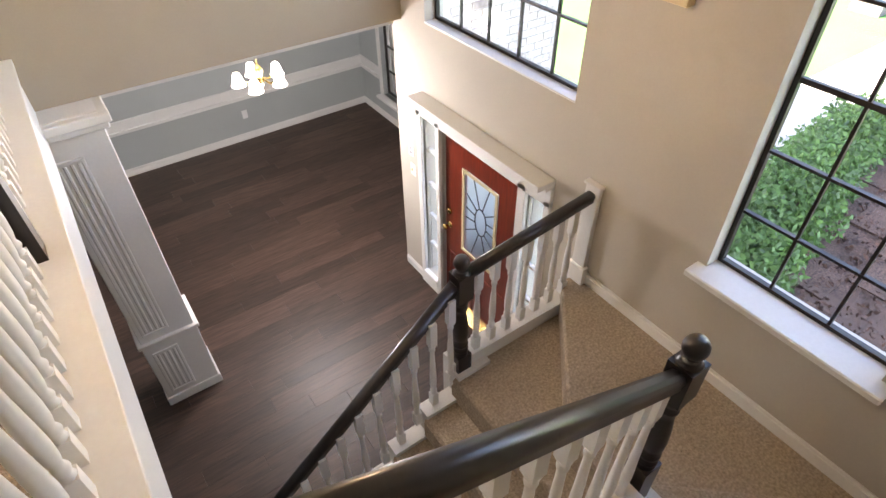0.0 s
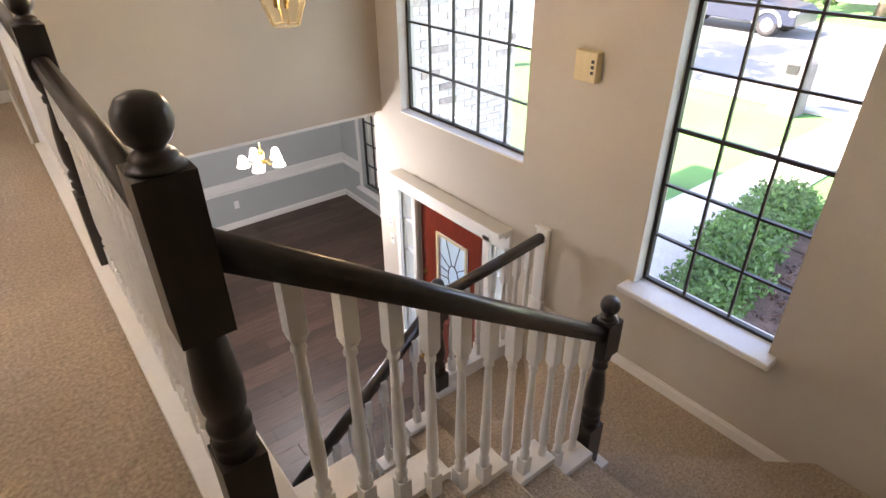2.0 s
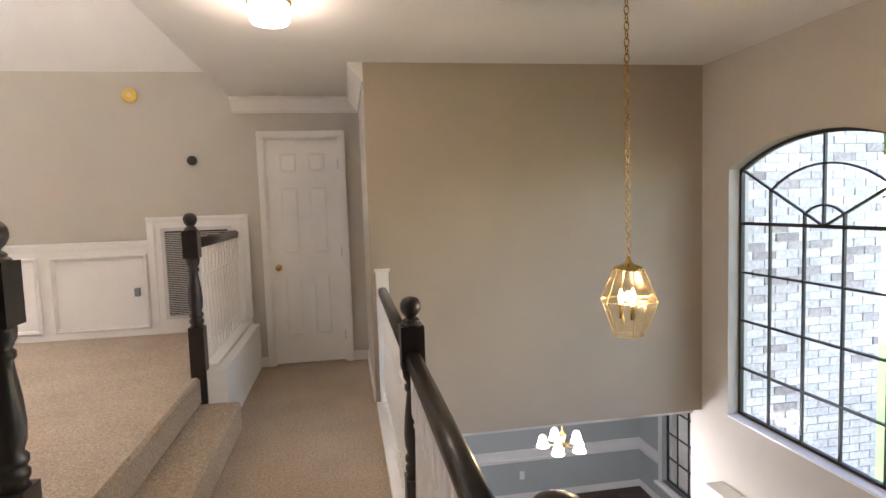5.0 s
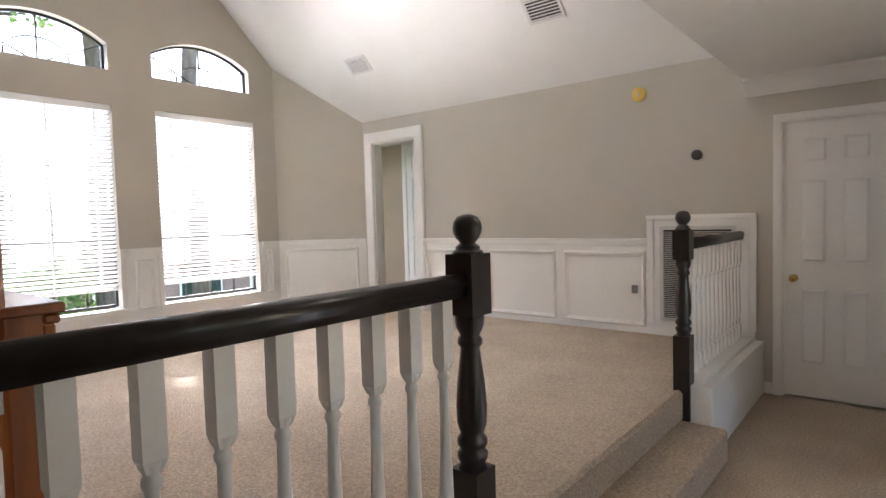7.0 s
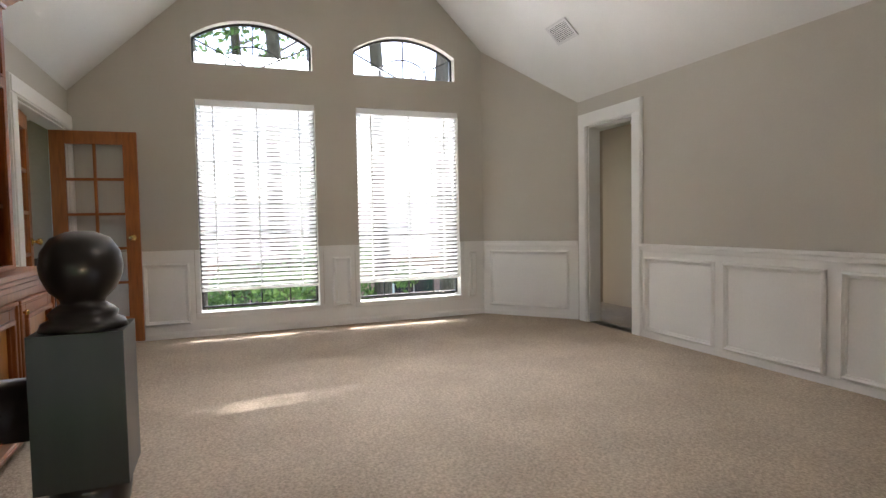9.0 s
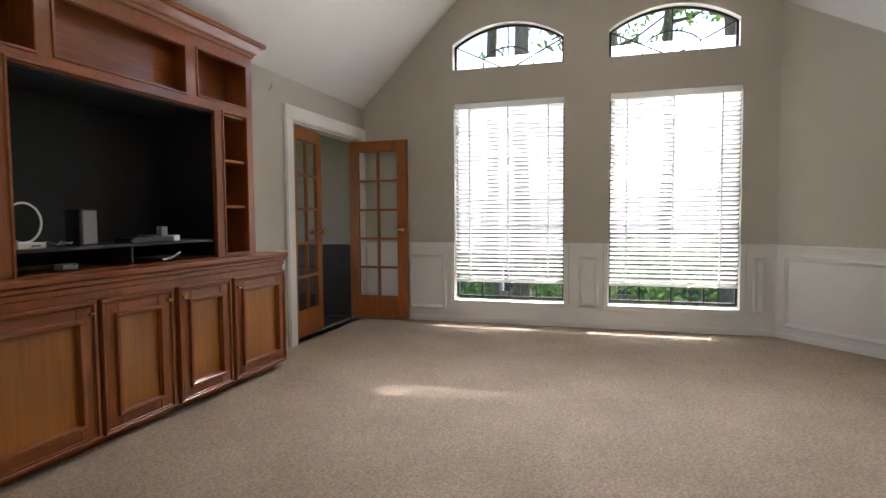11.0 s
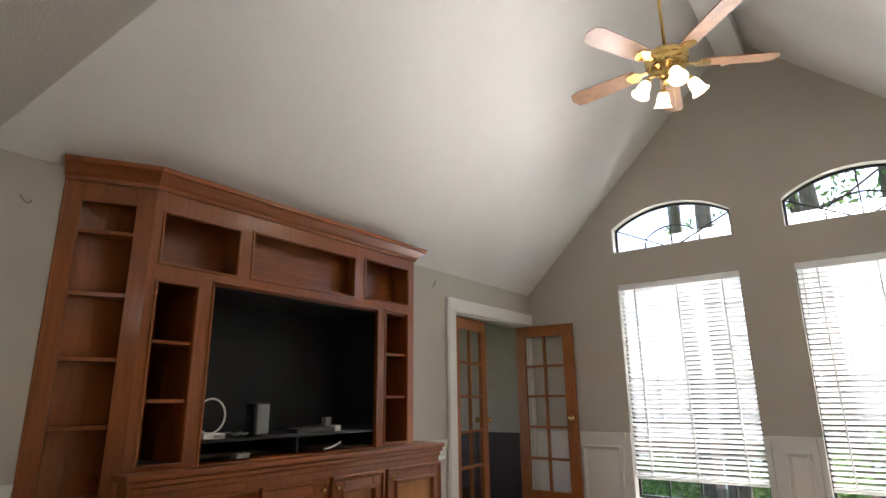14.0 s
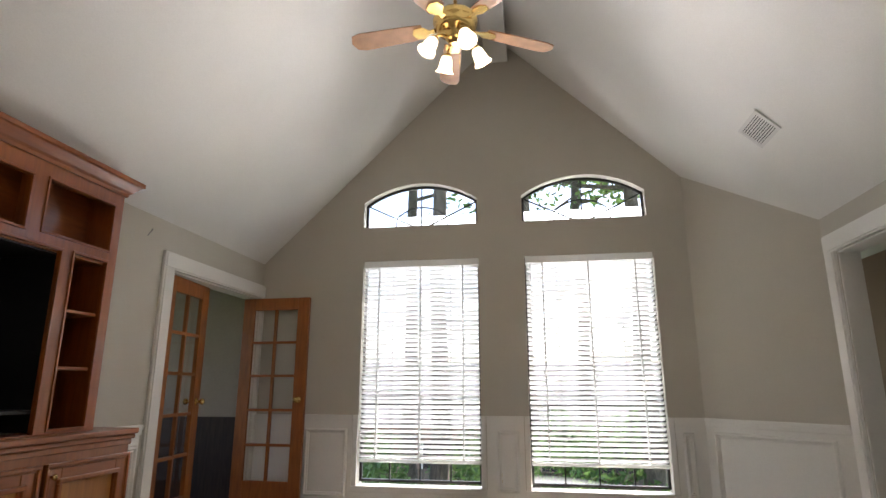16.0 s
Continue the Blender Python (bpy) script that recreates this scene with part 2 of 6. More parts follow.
def sweep(bm, p, q, section, up=(0, 0, 1)):
    """A section of (side, up) points swept from p to q."""
    p, q = Vector(p), Vector(q)
    d = (q - p).normalized()
    s = d.cross(Vector(up)).normalized()
    u = s.cross(d)
    a = [bm.verts.new(p + s * i + u * j) for i, j in section]
    b = [bm.verts.new(q + s * i + u * j) for i, j in section]
    bm.faces.new(a[::-1])
    bm.faces.new(b)
    for i in range(len(section)):
        j = (i + 1) % len(section)
        f = bm.faces.new((a[i], a[j], b[j], b[i]))
        f.smooth = len(section) > 8


def mesh_of(bm, name, mat, bevel=0.0):
    if bevel:
        bmesh.ops.bevel(bm, geom=[e for e in bm.edges], offset=bevel, segments=1, affect="EDGES", clamp_overlap=True)
    bmesh.ops.recalc_face_normals(bm, faces=bm.faces)
    me = bpy.data.meshes.new(name)
    bm.to_mesh(me)
    bm.free()
    for one in (mat if isinstance(mat, (list, tuple)) else [mat]):
        me.materials.append(one)
    return me


def world_of(ob):
    if ob.parent is None:
        return ob.matrix_basis.copy()
    return world_of(ob.parent) @ ob.matrix_parent_inverse @ ob.matrix_basis


def part(name, bm, mat, parent, label="", bevel=0.0, m=None):
    """One mesh object under a thing or part; bm may be a bmesh in world places or a shared mesh placed by m."""
    me = bm if isinstance(bm, bpy.types.Mesh) else mesh_of(bm, name, mat, bevel)
    ob = new(name, me)
    ob.parent = parent
    ob.matrix_parent_inverse = world_of(parent).inverted()
    if m is not None:
        ob.matrix_basis = m
    return tagged(ob, label=label)


def thing(name, label, category, at=(0, 0, 0), group="", kind="", mesh=None):
    ob = new(name, mesh)
    if mesh is None:
        ob.empty_display_size = 0.1
        ob.location = at
    return tagged(ob, label, category, group, kind)


def structure(name, bm, mat, label, category="", bevel=0.0):
    return tagged(new(name, mesh_of(bm, name, mat, bevel)), label, category or name.split("_")[0], "", "structure")


def solid(name, bm, mat, label, category, bevel=0.0, group=""):
    return tagged(new(name, mesh_of(bm, name, mat, bevel)), label, category, group)


def boxes(*spec):
    bm = bmesh.new()
    for b in spec:
        box(bm, *b)
    return bm


def arch(y0, y1, zs, za):
    """Height of an arched head over y: springing zs, crown za."""
    h, w = za - zs, (y1 - y0) / 2
    r = (w * w + h * h) / (2 * h)
    return lambda u: za - r + math.sqrt(max(r * r - (u - (y0 + y1) / 2) ** 2, 0))


def wall(bm, axis, t0, t1, u0, u1, low, high, openings=(), cuts=()):
    """A wall across the axis from t0 to t1, u0 to u1, between the heights low(u) and high(u), with openings (ua, ub, sill, head(u))."""
    lo = low if callable(low) else (lambda u: low)
    hi = high if callable(high) else (lambda u: high)
    ends = {u0, u1, *cuts}
    for a, b, sill, head in openings:
        ends |= {a, b}
        if callable(head):
            ends |= {a + (b - a) * k / 20 for k in range(21)}
    ends = sorted(e for e in ends if u0 <= e <= u1)
    for a, b in zip(ends, ends[1:]):
        if b - a < 1e-6:
            continue
        mid = (a + b) / 2
        e = 1e-7
        levels = [(lo(a + e), lo(b - e))]
        for oa, ob_, sill, head in sorted((o for o in openings if o[0] < mid < o[1]), key=lambda o: o[2]):
            hd = head if callable(head) else (lambda u, h=head: h)
            levels += [(sill, sill), (hd(a), hd(b))]
        levels.append((hi(a + e), hi(b - e)))
        for k in range(0, len(levels), 2):
            (la, lb), (ha, hb) = levels[k], levels[k + 1]
            if ha - la < 1e-4 and hb - lb < 1e-4:
                continue
            prism(bm, [(a, la), (b, lb), (b, hb), (a, ha)], axis, t0, t1)


# ---- the large structure ----
XW, YS, YN = -6.72, 0.19, 4.91          # game room walls
EAVE, SLOPE, RIDGE = 2.635, 0.97, 2.55
BEND = 4.20                              # where the clipped corner starts on the rear wall
XF, YT = 2.06, 3.61                      # front wall, foyer north wall
HC = 2.41                                # hall and foyer ceiling


def vault(y):
    return EAVE + SLOPE * (min(y, 2 * RIDGE - y) - YS)


AS, AN = (1.205, 2.324), (2.748, 3.873)
WS, WN = (1.215, 2.335), (2.760, 3.905)
SILL, HEAD = 0.594, 2.631               # blind-covered windows
ASILL, ASPR, ATOP = 2.968, 3.22, 3.40   # arched windows
bm = bmesh.new()
wall(bm, "x", XW - 0.16, XW, -0.4, BEND, G - 0.3, lambda y: max(vault(y), 2.5) + 0.1,
     [(*WS, SILL, HEAD), (*WN, SILL, HEAD), (*AS, ASILL, arch(*AS, ASPR, ATOP)), (*AN, ASILL, arch(*AN, ASPR, ATOP))], (RIDGE,))
structure("wall_west", bm, WALL, "tall greige gable wall with two arched windows over two blind-covered windows", "wall")
# clipped corner
CX = -5.89
bm = bmesh.new()
dx, dy = CX - XW, YN - BEND
n_ = math.hypot(dx, dy)
off = Vector((-dy / n_, dx / n_)) * 0.14
prism(bm, [(XW, BEND), (CX, YN), (CX + off.x, YN + off.y), (XW + off.x, BEND + off.y)], "z", G - 0.3, EAVE + 0.9)
structure("wall_corner", bm, WALL, "greige clipped corner wall with white wainscot", "wall")
CO = (-5.72, -5.03)
bm = bmesh.new()
wall(bm, "y", YN, YN + 0.14, CX - 0.1, -0.36, -0.3, EAVE + 0.12, [(*CO, G, 2.36), (-1.345, -0.70, 0.0, 2.06)])
structure("wall_north", bm, WALL, "greige wall with white wainscot, a cased opening and a closet door", "wall")
FD, FDH = (-6.665, -5.29), 2.29
bm = bmesh.new()
wall(bm, "y", YS - 0.14, YS, XW, -1.66, -0.3, EAVE + 0.12, [(*FD, G, FDH), (-4.45, -2.48, 1.195, 2.535)])
structure("wall_south", bm, WALL, "greige wall behind the oak cabinet, with a double door opening", "wall")
bm = boxes((-1.66, -1.50, -2.0, YS - 0.14, -0.3, HC))
structure("wall_hall_west", bm, WALL, "plain greige hall wall", "wall")
bm = boxes((-1.66, 0.48, -2.14, -2.0, -0.3, HC))
structure("wall_hall_south", bm, WALL, "plain greige wall closing the hall", "wall")
bm = boxes((-4.60, -2.30, YS - 0.40, YS - 0.285, 1.0, 2.84), (-4.60, -4.47, YS - 0.284, YS - 0.142, 1.0, 2.84), (-2.44, -2.30, YS - 0.284, YS - 0.142, 1.0, 2.84), (-4.469, -2.441, YS - 0.284, YS - 0.142, 2.60, 2.84), (-4.469, -2.441, YS - 0.284, YS - 0.142, 1.0, 1.20))
structure("wall_recess", bm, WALL, "wall closing the recess behind the oak cabinet", "wall")
# soffit between vault and hall: hall ceiling with a face to the game room
bm = boxes((-1.60, XF + 0.1, -2.1, 4.95, HC, HC + 0.12))
structure("ceiling_hall", bm, CEILING, "flat white ceiling over hall and foyer", "ceiling")
bm = bmesh.new()
wall(bm, "x", -1.60, -1.48, -0.4, 5.1, HC + 0.12, lambda y: max(vault(y), 2.5) + 0.1, (), (RIDGE, YS, YN))
structure("wall_gable_east", bm, WALL, "greige gable wall above the hall ceiling", "wall")
bm = bmesh.new()
prism(bm, [(-0.1, vault(-0.1)), (RIDGE, vault(RIDGE)), (RIDGE, vault(RIDGE) + 0.15), (-0.1, vault(-0.1) + 0.15)], "x", XW - 0.15, -1.48)
prism(bm, [(5.2, vault(5.2)), (5.2, vault(5.2) + 0.15), (RIDGE, vault(RIDGE) + 0.15), (RIDGE, vault(RIDGE))], "x", XW - 0.15, -1.48)
structure("ceiling_vault", bm, CEILING, "white textured vaulted ceiling", "ceiling")
bm = bmesh.new()
prism(bm, [(RIDGE - 0.11, vault(RIDGE) - 0.27), (RIDGE + 0.11, vault(RIDGE) - 0.27), (RIDGE + 0.11, vault(RIDGE) + 0.02), (RIDGE - 0.11, vault(RIDGE) + 0.02)], "x", XW + 0.002, -1.6)
structure("trim_ridge_beam", bm, CEILING, "boxed white beam along the ridge", "beam", 0.004)
# floors
bm = boxes((XW - 0.1, -1.66, YS - 0.1, YN + 0.1, -0.2, G))
box(bm, -1.66, -1.60, YS - 0.1, 1.19, -0.2, G)
box(bm, -1.66, -1.60, 3.47, YN, -0.2, G)
structure("floor_game_room", bm, CARPET, "beige cut-pile carpet with vacuum tracks", "floor")
bm = boxes((-1.66, -0.37, -2.0, YN + 0.02, -0.28, 0.0))
box(bm, -0.37, 0.36, -2.0, -0.62, -0.28, 0.0)
structure("floor_hall", bm, CARPET, "worn beige hall carpet", "floor")
steps = thing("carpet_step", "beige carpeted step between hall and game room", "step", (-1.55, 2.2, 0))
bm = boxes((-1.66, -1.385, 1.19, 3.40, 0.0, 0.195))
part("tread", bm, CARPET, steps, bevel=0.018)
bm = boxes((-1.675, -1.625, 1.19, 3.47, 0.19, G + 0.003))
part("riser", bm, CARPET, steps, bevel=0.018)

# foyer walls
WL, WR = (1.85, 3.30), (0.07, 0.875)
LSILL, RSILL, SPR = -0.20, -0.665, 1.60
SLL, SLR = (3.13, 3.40), (1.94, 2.13)
DOOR = (2.20, 3.11)
bm = bmesh.new()
wall(bm, "x", XF, XF + 0.16, -0.75, 3.755, ZL - 0.2, HC, [
    (*WL, LSILL, arch(*WL, SPR, 1.79)), (*WR, RSILL, arch(*WR, 1.55, 1.66)),
    (*DOOR, ZL, -0.945), (3.16, 3.37, ZL + 0.16, -0.93), (1.95, 2.12, ZL + 0.16, -0.93)])
structure("wall_front", bm, FOYER, "tall beige foyer wall with two arched windows and the entrance", "wall")
bm = boxes((-0.50, XF, YT, YT + 0.12, -0.27, HC))
structure("wall_foyer_north", bm, TAN_SHADED, "foyer wall over the dining room opening, its paint darkened to tan for shade", "wall")
bm = boxes((-0.50, -0.38, YT + 0.12, YN, -0.27, HC))
structure("wall_hall_return", bm, WALL, "narrow greige return wall beside the closet", "wall")
SY = -0.62
bm = boxes((0.36, XF, SY - 0.12, SY, ZL, HC))
structure("wall_stair_south", bm, FOYER, "beige wall along the upper stair flight", "wall")
bm = boxes((0.36, 0.48, -2.1, SY - 0.12, -0.3, HC))
structure("wall_hall_east", bm, FOYER, "plain beige hall wall", "wall")
# ground floor room
bm = boxes((-2.5, 3.6, -0.75, 7.3, ZL - 0.2, ZL - 0.012))
structure("floor_base", bm, PLANK, "subfloor under the planks", "floor")
YD, XD = 7.08, 3.42
bm = boxes((-2.6, XD + 0.15, YD, YD + 0.15, ZL, 0.0))
structure("wall_dining_north", bm, DINING, "grey-blue dining room wall with a white chair rail", "wall")
DWIN = (5.75, 6.48)
bm = bmesh.new()
wall(bm, "x", XD, XD + 0.15, 3.73, YD, ZL, 0.0, [(*DWIN, -2.42, -0.7)])
structure("wall_dining_east", bm, DINING, "grey-blue dining room wall with a window", "wall")
bm = boxes((XF + 0.16, XD + 0.15, YT + 0.07, YT + 0.145, ZL, HC))
structure("wall_dining_south", bm, DINING, "grey-blue dining room side wall", "wall")
bm = boxes((-2.6, -2.45, -0.75, YD, ZL, -0.28))
structure("wall_ground_west", bm, DINING, "plain wall closing the ground floor", "wall")
bm = boxes((-2.6, XF, -0.87, -0.75, ZL, -0.28))
structure("wall_ground_south", bm, FOYER, "plain wall closing the ground floor", "wall")
bm = boxes((-2.6, -0.372, -0.8, YT + 0.12, -0.34, -0.282), (-2.6, XD + 0.1, YT + 0.12, YD + 0.1, -0.34, -0.27))
structure("ceiling_ground", bm, CEILING, "flat white ground floor ceiling", "ceiling")
# upper house mass over the dining room and rear rooms, unseen and added to keep the light out
bm = boxes((-0.38, XD + 0.15, YT + 0.15, YD + 0.15, 0.0, 0.02), (-0.38, XD + 0.15, YD + 0.0, YD + 0.15, 0.02, 3.0), (-2.9, -0.36, 5.9, 6.0, -0.3, 3.0))
structure("wall_upper_rooms", bm, SIDING, "unseen outer walls and deck added to keep daylight out", "wall")
bm = boxes((-7.4, XD + 0.7, YN + 0.05, 7.8, 2.95, 3.1), (-7.4, XF + 0.6, -3.4, YS - 0.14, 2.95, 3.1))
structure("ceiling_eaves", bm, ROOF, "unseen roof slabs added to keep daylight off the neighbouring rooms", "roof")
# study behind the french doors and the room behind the cased opening
STUDYW = material("study_panelling", (0.05, 0.030, 0.020), 0.7, fine=18, amount=0.25, bump=0.05, stretch=(3, 3, 0.3))
DIM = material("study_paint", (0.38, 0.32, 0.25), 0.8, amount=0.03, bump=0.05)
# south and east wall openings are unseen, added to light the study
bm = boxes((XW - 0.15, -4.6, -2.6, -2.5, G - 0.1, 1.1), (XW - 0.15, -4.6, -2.6, -2.5, 2.4, 2.9), (XW - 0.15, -6.3, -2.6, -2.5, 1.1, 2.4), (-4.9, -4.6, -2.6, -2.5, 1.1, 2.4), (XW - 0.15, XW + 0.006, -2.5, YS - 0.142, G - 0.1, 2.9), (-4.7, -4.6, -2.5, YS - 0.14, G - 0.1, 1.0), (-4.7, -4.6, -2.5, YS - 0.14, 2.4, 2.9), (-4.7, -4.6, -2.5, -1.75, 1.0, 2.4), (-4.7, -4.6, -1.35, YS - 0.14, 1.0, 2.4), (XW - 0.15, -4.6, -2.6, YS - 0.14, 2.85, 2.95))
structure("wall_study", bm, DIM, "dim grey walls of the study beyond the double doors", "wall")
bm = boxes((XW, -4.6, -2.6, YS - 0.14, G - 0.2, G - 0.01))
structure("floor_study", bm, PLANK, "dark wood study floor", "floor")
bm = boxes((XW + 0.007, XW + 0.024, -2.48, YS - 0.145, G, G + 0.8), (XW, -4.7, -2.5, -2.48, G, G + 0.8))
structure("trim_study_wainscot", bm, STUDYW, "dark wood wainscot in the study", "wainscot")
bm = bmesh.new()
wall(bm, "y", 5.9, 6.0, -6.9, -2.9, G - 0.1, 2.9)
for b in ((-6.9, -6.8, YN + 0.14, 5.9, G - 0.1, 2.9), (-3.0, -2.9, YN + 0.14, 5.9, G - 0.1, 2.9), (-6.9, -2.9, YN + 0.14, 6.0, 2.75, 2.9)):
    box(bm, *b)
# same darkened paint, so the passage's shade is in its colour
structure("wall_passage", bm, TAN_SHADED, "greige walls of the passage beyond the cased opening", "wall")
bm = boxes((-6.9, -2.9, YN + 0.1, 6.0, G - 0.1, G - 0.002))
structure("floor_passage", bm, CARPET, "beige carpet in the passage", "floor")
bm = boxes((-1.5, -0.4, YN + 0.14, 5.8, -0.1, 0.0), (-1.5, -0.4, 5.7, 5.8, 0, HC))
structure("wall_closet", bm, DIM, "closet behind the white door", "wall")
# ---- trims ----
def run(name, bm, mat, label, category="trim", bevel=0.003):
    return structure(name, bm, mat, label, category, bevel)


def base_x(bm, x0, x1, y, side, z, h=0.09, d=0.014):
    """Baseboard along x on the wall face y; side: +1 stands out to +y."""
    box(bm, x0, x1, y, y + side * d, z, z + h * 0.8)
    box(bm, x0, x1, y, y + side * d * 0.6, z + h * 0.8, z + h)


def base_y(bm, y0, y1, x, side, z, h=0.09, d=0.014):
    box(bm, x, x + side * d, y0, y1, z, z + h * 0.8)
    box(bm, x, x + side * d * 0.6, y0, y1, z + h * 0.8, z + h)


def moulding(name, axis, t, side, u0, u1, z0, z1, parent):
    """A picture-frame moulding on a wall: a bevelled bead, mitred at its four corners."""
    bm = bmesh.new()
    rings = []
    for inset, d in ((0.0, 0.0), (0.0, 0.009), (0.007, 0.022), (0.017, 0.026), (0.027, 0.013), (0.036, 0.010), (0.040, 0.0)):
        ring = []
        for u, z in ((u0 + inset, z0 + inset), (u1 - inset, z0 + inset), (u1 - inset, z1 - inset), (u0 + inset, z1 - inset)):
            w = t + side * d
            ring.append(bm.verts.new((w, u, z) if axis == "x" else (u, w, z)))
        rings.append(ring)
    for a, b in zip(rings, rings[1:] + rings[:1]):
        for i in range(4):
            bm.faces.new((a[i], a[(i + 1) % 4], b[(i + 1) % 4], b[i]))
    return part(name, bm, TRIM, parent)


WT = 1.20   # wainscot cap
wains = tagged(thing("wainscot_north", "white painted wainscot with moulded panels on the game room wall", "wainscot", (-3.5, YN, G)), kind="structure")
bm = boxes((-4.94, -2.34, YN - 0.008, YN, G, WT - 0.05))
part("board", bm, TRIM, wains)
bm = boxes((-4.94, -2.34, YN - 0.034, YN - 0.001, WT - 0.03, WT), (-4.94, -2.34, YN - 0.022, YN - 0.001, WT - 0.065, WT - 0.03))
part("cap", bm, TRIM, wains, bevel=0.004)
bm = bmesh.new()
base_x(bm, -4.94, -1.52, YN - 0.008, -1, G, 0.05)
part("baseboard", bm, TRIM, wains)
for a, b in ((-4.86, -4.10), (-4.02, -3.24), (-3.15, -2.375)):
    moulding("panel_moulding", "y", YN - 0.008, -1, a, b, G + 0.055, WT - 0.115, wains)
# raised board that carries the return-air grille
grille_board = tagged(thing("wainscot_grille_board", "tall white board framing the return-air grille", "wainscot", (-1.93, YN, G)), kind="structure")
bm = boxes((-2.34, -1.53, YN - 0.020, YN, G, 1.36))
part("board", bm, TRIM, grille_board)
bm = boxes((-2.36, -1.515, YN - 0.045, YN, 1.36, 1.395), (-2.36, -2.30, YN - 0.034, YN - 0.02, G + 0.1, 1.36), (-1.57, -1.515, YN - 0.034, YN - 0.02, G + 0.1, 1.36))
part("cap", bm, TRIM, grille_board, bevel=0.004)
grille = thing("return_air_grille", "large white louvred return-air grille in the wainscot", "grille", (-1.95, YN, 0.9))
gx0, gx1, gz0, gz1 = -2.245, -1.66, 0.50, 1.30
# dark sheet in place of the shaded duct behind the slats
bm = boxes((gx0, gx1, YN - 0.022, YN - 0.0205, gz0, gz1))
part("shade_backing", bm, DUCT_SHADE, grille)
bm = boxes((gx0, gx1, YN - 0.04, YN - 0.022, gz0, gz0 + 0.03), (gx0, gx1, YN - 0.04, YN - 0.022, gz1 - 0.03, gz1), (gx0, gx0 + 0.03, YN - 0.04, YN - 0.022, gz0 + 0.03, gz1 - 0.03), (gx1 - 0.03, gx1, YN - 0.04, YN - 0.022, gz0 + 0.03, gz1 - 0.03))
part("grille_rim", bm, VENTM, grille)
bm = bmesh.new()
beam(bm, (gx0 + 0.03, YN - 0.031, 0), (gx1 - 0.03, YN - 0.031, 0), 0.013, 0.003, (0, 0.6, 1))
slat = mesh_of(bm, "slat", VENTM)
for k in range(46):
    part("slat", slat, None, grille, m=Matrix.Translation((0, 0, gz0 + 0.04 + k * 0.0158)))

# clipped corner and rear wall wainscot
wc = tagged(thing("wainscot_corner", "white painted wainscot on the clipped corner", "wainscot", ((XW + CX) / 2, (BEND + YN) / 2, G)), kind="structure")
cdir = Vector((CX - XW, YN - BEND, 0)).normalized()
clen = math.hypot(CX - XW, YN - BEND)
CM = Matrix.Translation((XW, BEND, 0)) @ Matrix.Rotation(math.atan2(cdir.y, cdir.x), 4, "Z")
bm = bmesh.new()
box(bm, 0, clen, -0.008, 0.0, G, WT - 0.05)
bmesh.ops.transform(bm, matrix=CM, verts=bm.verts)
part("board", bm, TRIM, wc)
bm = boxes((0, clen, -0.034, -0.001, WT - 0.03, WT), (0, clen, -0.022, -0.001, WT - 0.065, WT - 0.03))
bmesh.ops.transform(bm, matrix=CM, verts=bm.verts)
part("cap", bm, TRIM, wc, bevel=0.004)
bm = bmesh.new()
base_x(bm, 0, clen, -0.008, -1, G, 0.05)
bmesh.ops.transform(bm, matrix=CM, verts=bm.verts)
part("baseboard", bm, TRIM, wc)
p_ = moulding("panel_moulding", "y", -0.008, -1, 0.08, clen - 0.10, G + 0.10, WT - 0.105, wc)
p_.data.transform(CM)
ww = tagged(thing("wainscot_west", "white painted wainscot between and beside the rear windows", "wainscot", (XW, 2.5, G)), kind="structure")
for a, b in ((YS, WS[0] - 0.05), (WS[1] + 0.05, WN[0] - 0.05), (WN[1] + 0.05, BEND)):
    bm = boxes((XW, XW + 0.008, a, b, G, WT - 0.05), (XW, XW + 0.034, a, b, WT - 0.03, WT), (XW, XW + 0.022, a, b, WT - 0.065, WT - 0.03))
    part("board", bm, TRIM, ww)
bm = boxes((XW, XW + 0.008, WS[0] - 0.05, WS[1] + 0.05, G, SILL - 0.05), (XW, XW + 0.008, WN[0] - 0.05, WN[1] + 0.05, G, SILL - 0.05))
base_y(bm, YS, BEND, XW + 0.008, 1, G, 0.06)
part("baseboard", bm, TRIM, ww)
for a, b, zl in ((0.72, 1.12, 0.50), (2.475, 2.665, 0.575), (4.01, 4.10, 0.575)):
    moulding("panel_moulding", "x", XW + 0.008, 1, a, b, zl, WT - 0.12, ww)
ws = tagged(thing("wainscot_south", "white painted wainscot beside the cabinet", "wainscot", (-1.8, YS, G)), kind="structure")
for a, b in ((-2.06, -1.665), (-5.13, -4.66)):
    bm = boxes((a, b, YS, YS + 0.008, G, WT - 0.05), (a, b, YS, YS + 0.034, WT - 0.03, WT), (a, b, YS, YS + 0.022, WT - 0.065, WT - 0.03))
    base_x(bm, a, b, YS + 0.008, 1, G, 0.10)
    part("board", bm, TRIM, ws)
moulding("panel_moulding", "y", YS + 0.008, 1, -2.02, -1.73, G + 0.10, WT - 0.13, ws)
moulding("panel_moulding", "y", YS + 0.008, 1, -5.10, -4.74, G + 0.10, WT - 0.13, ws)


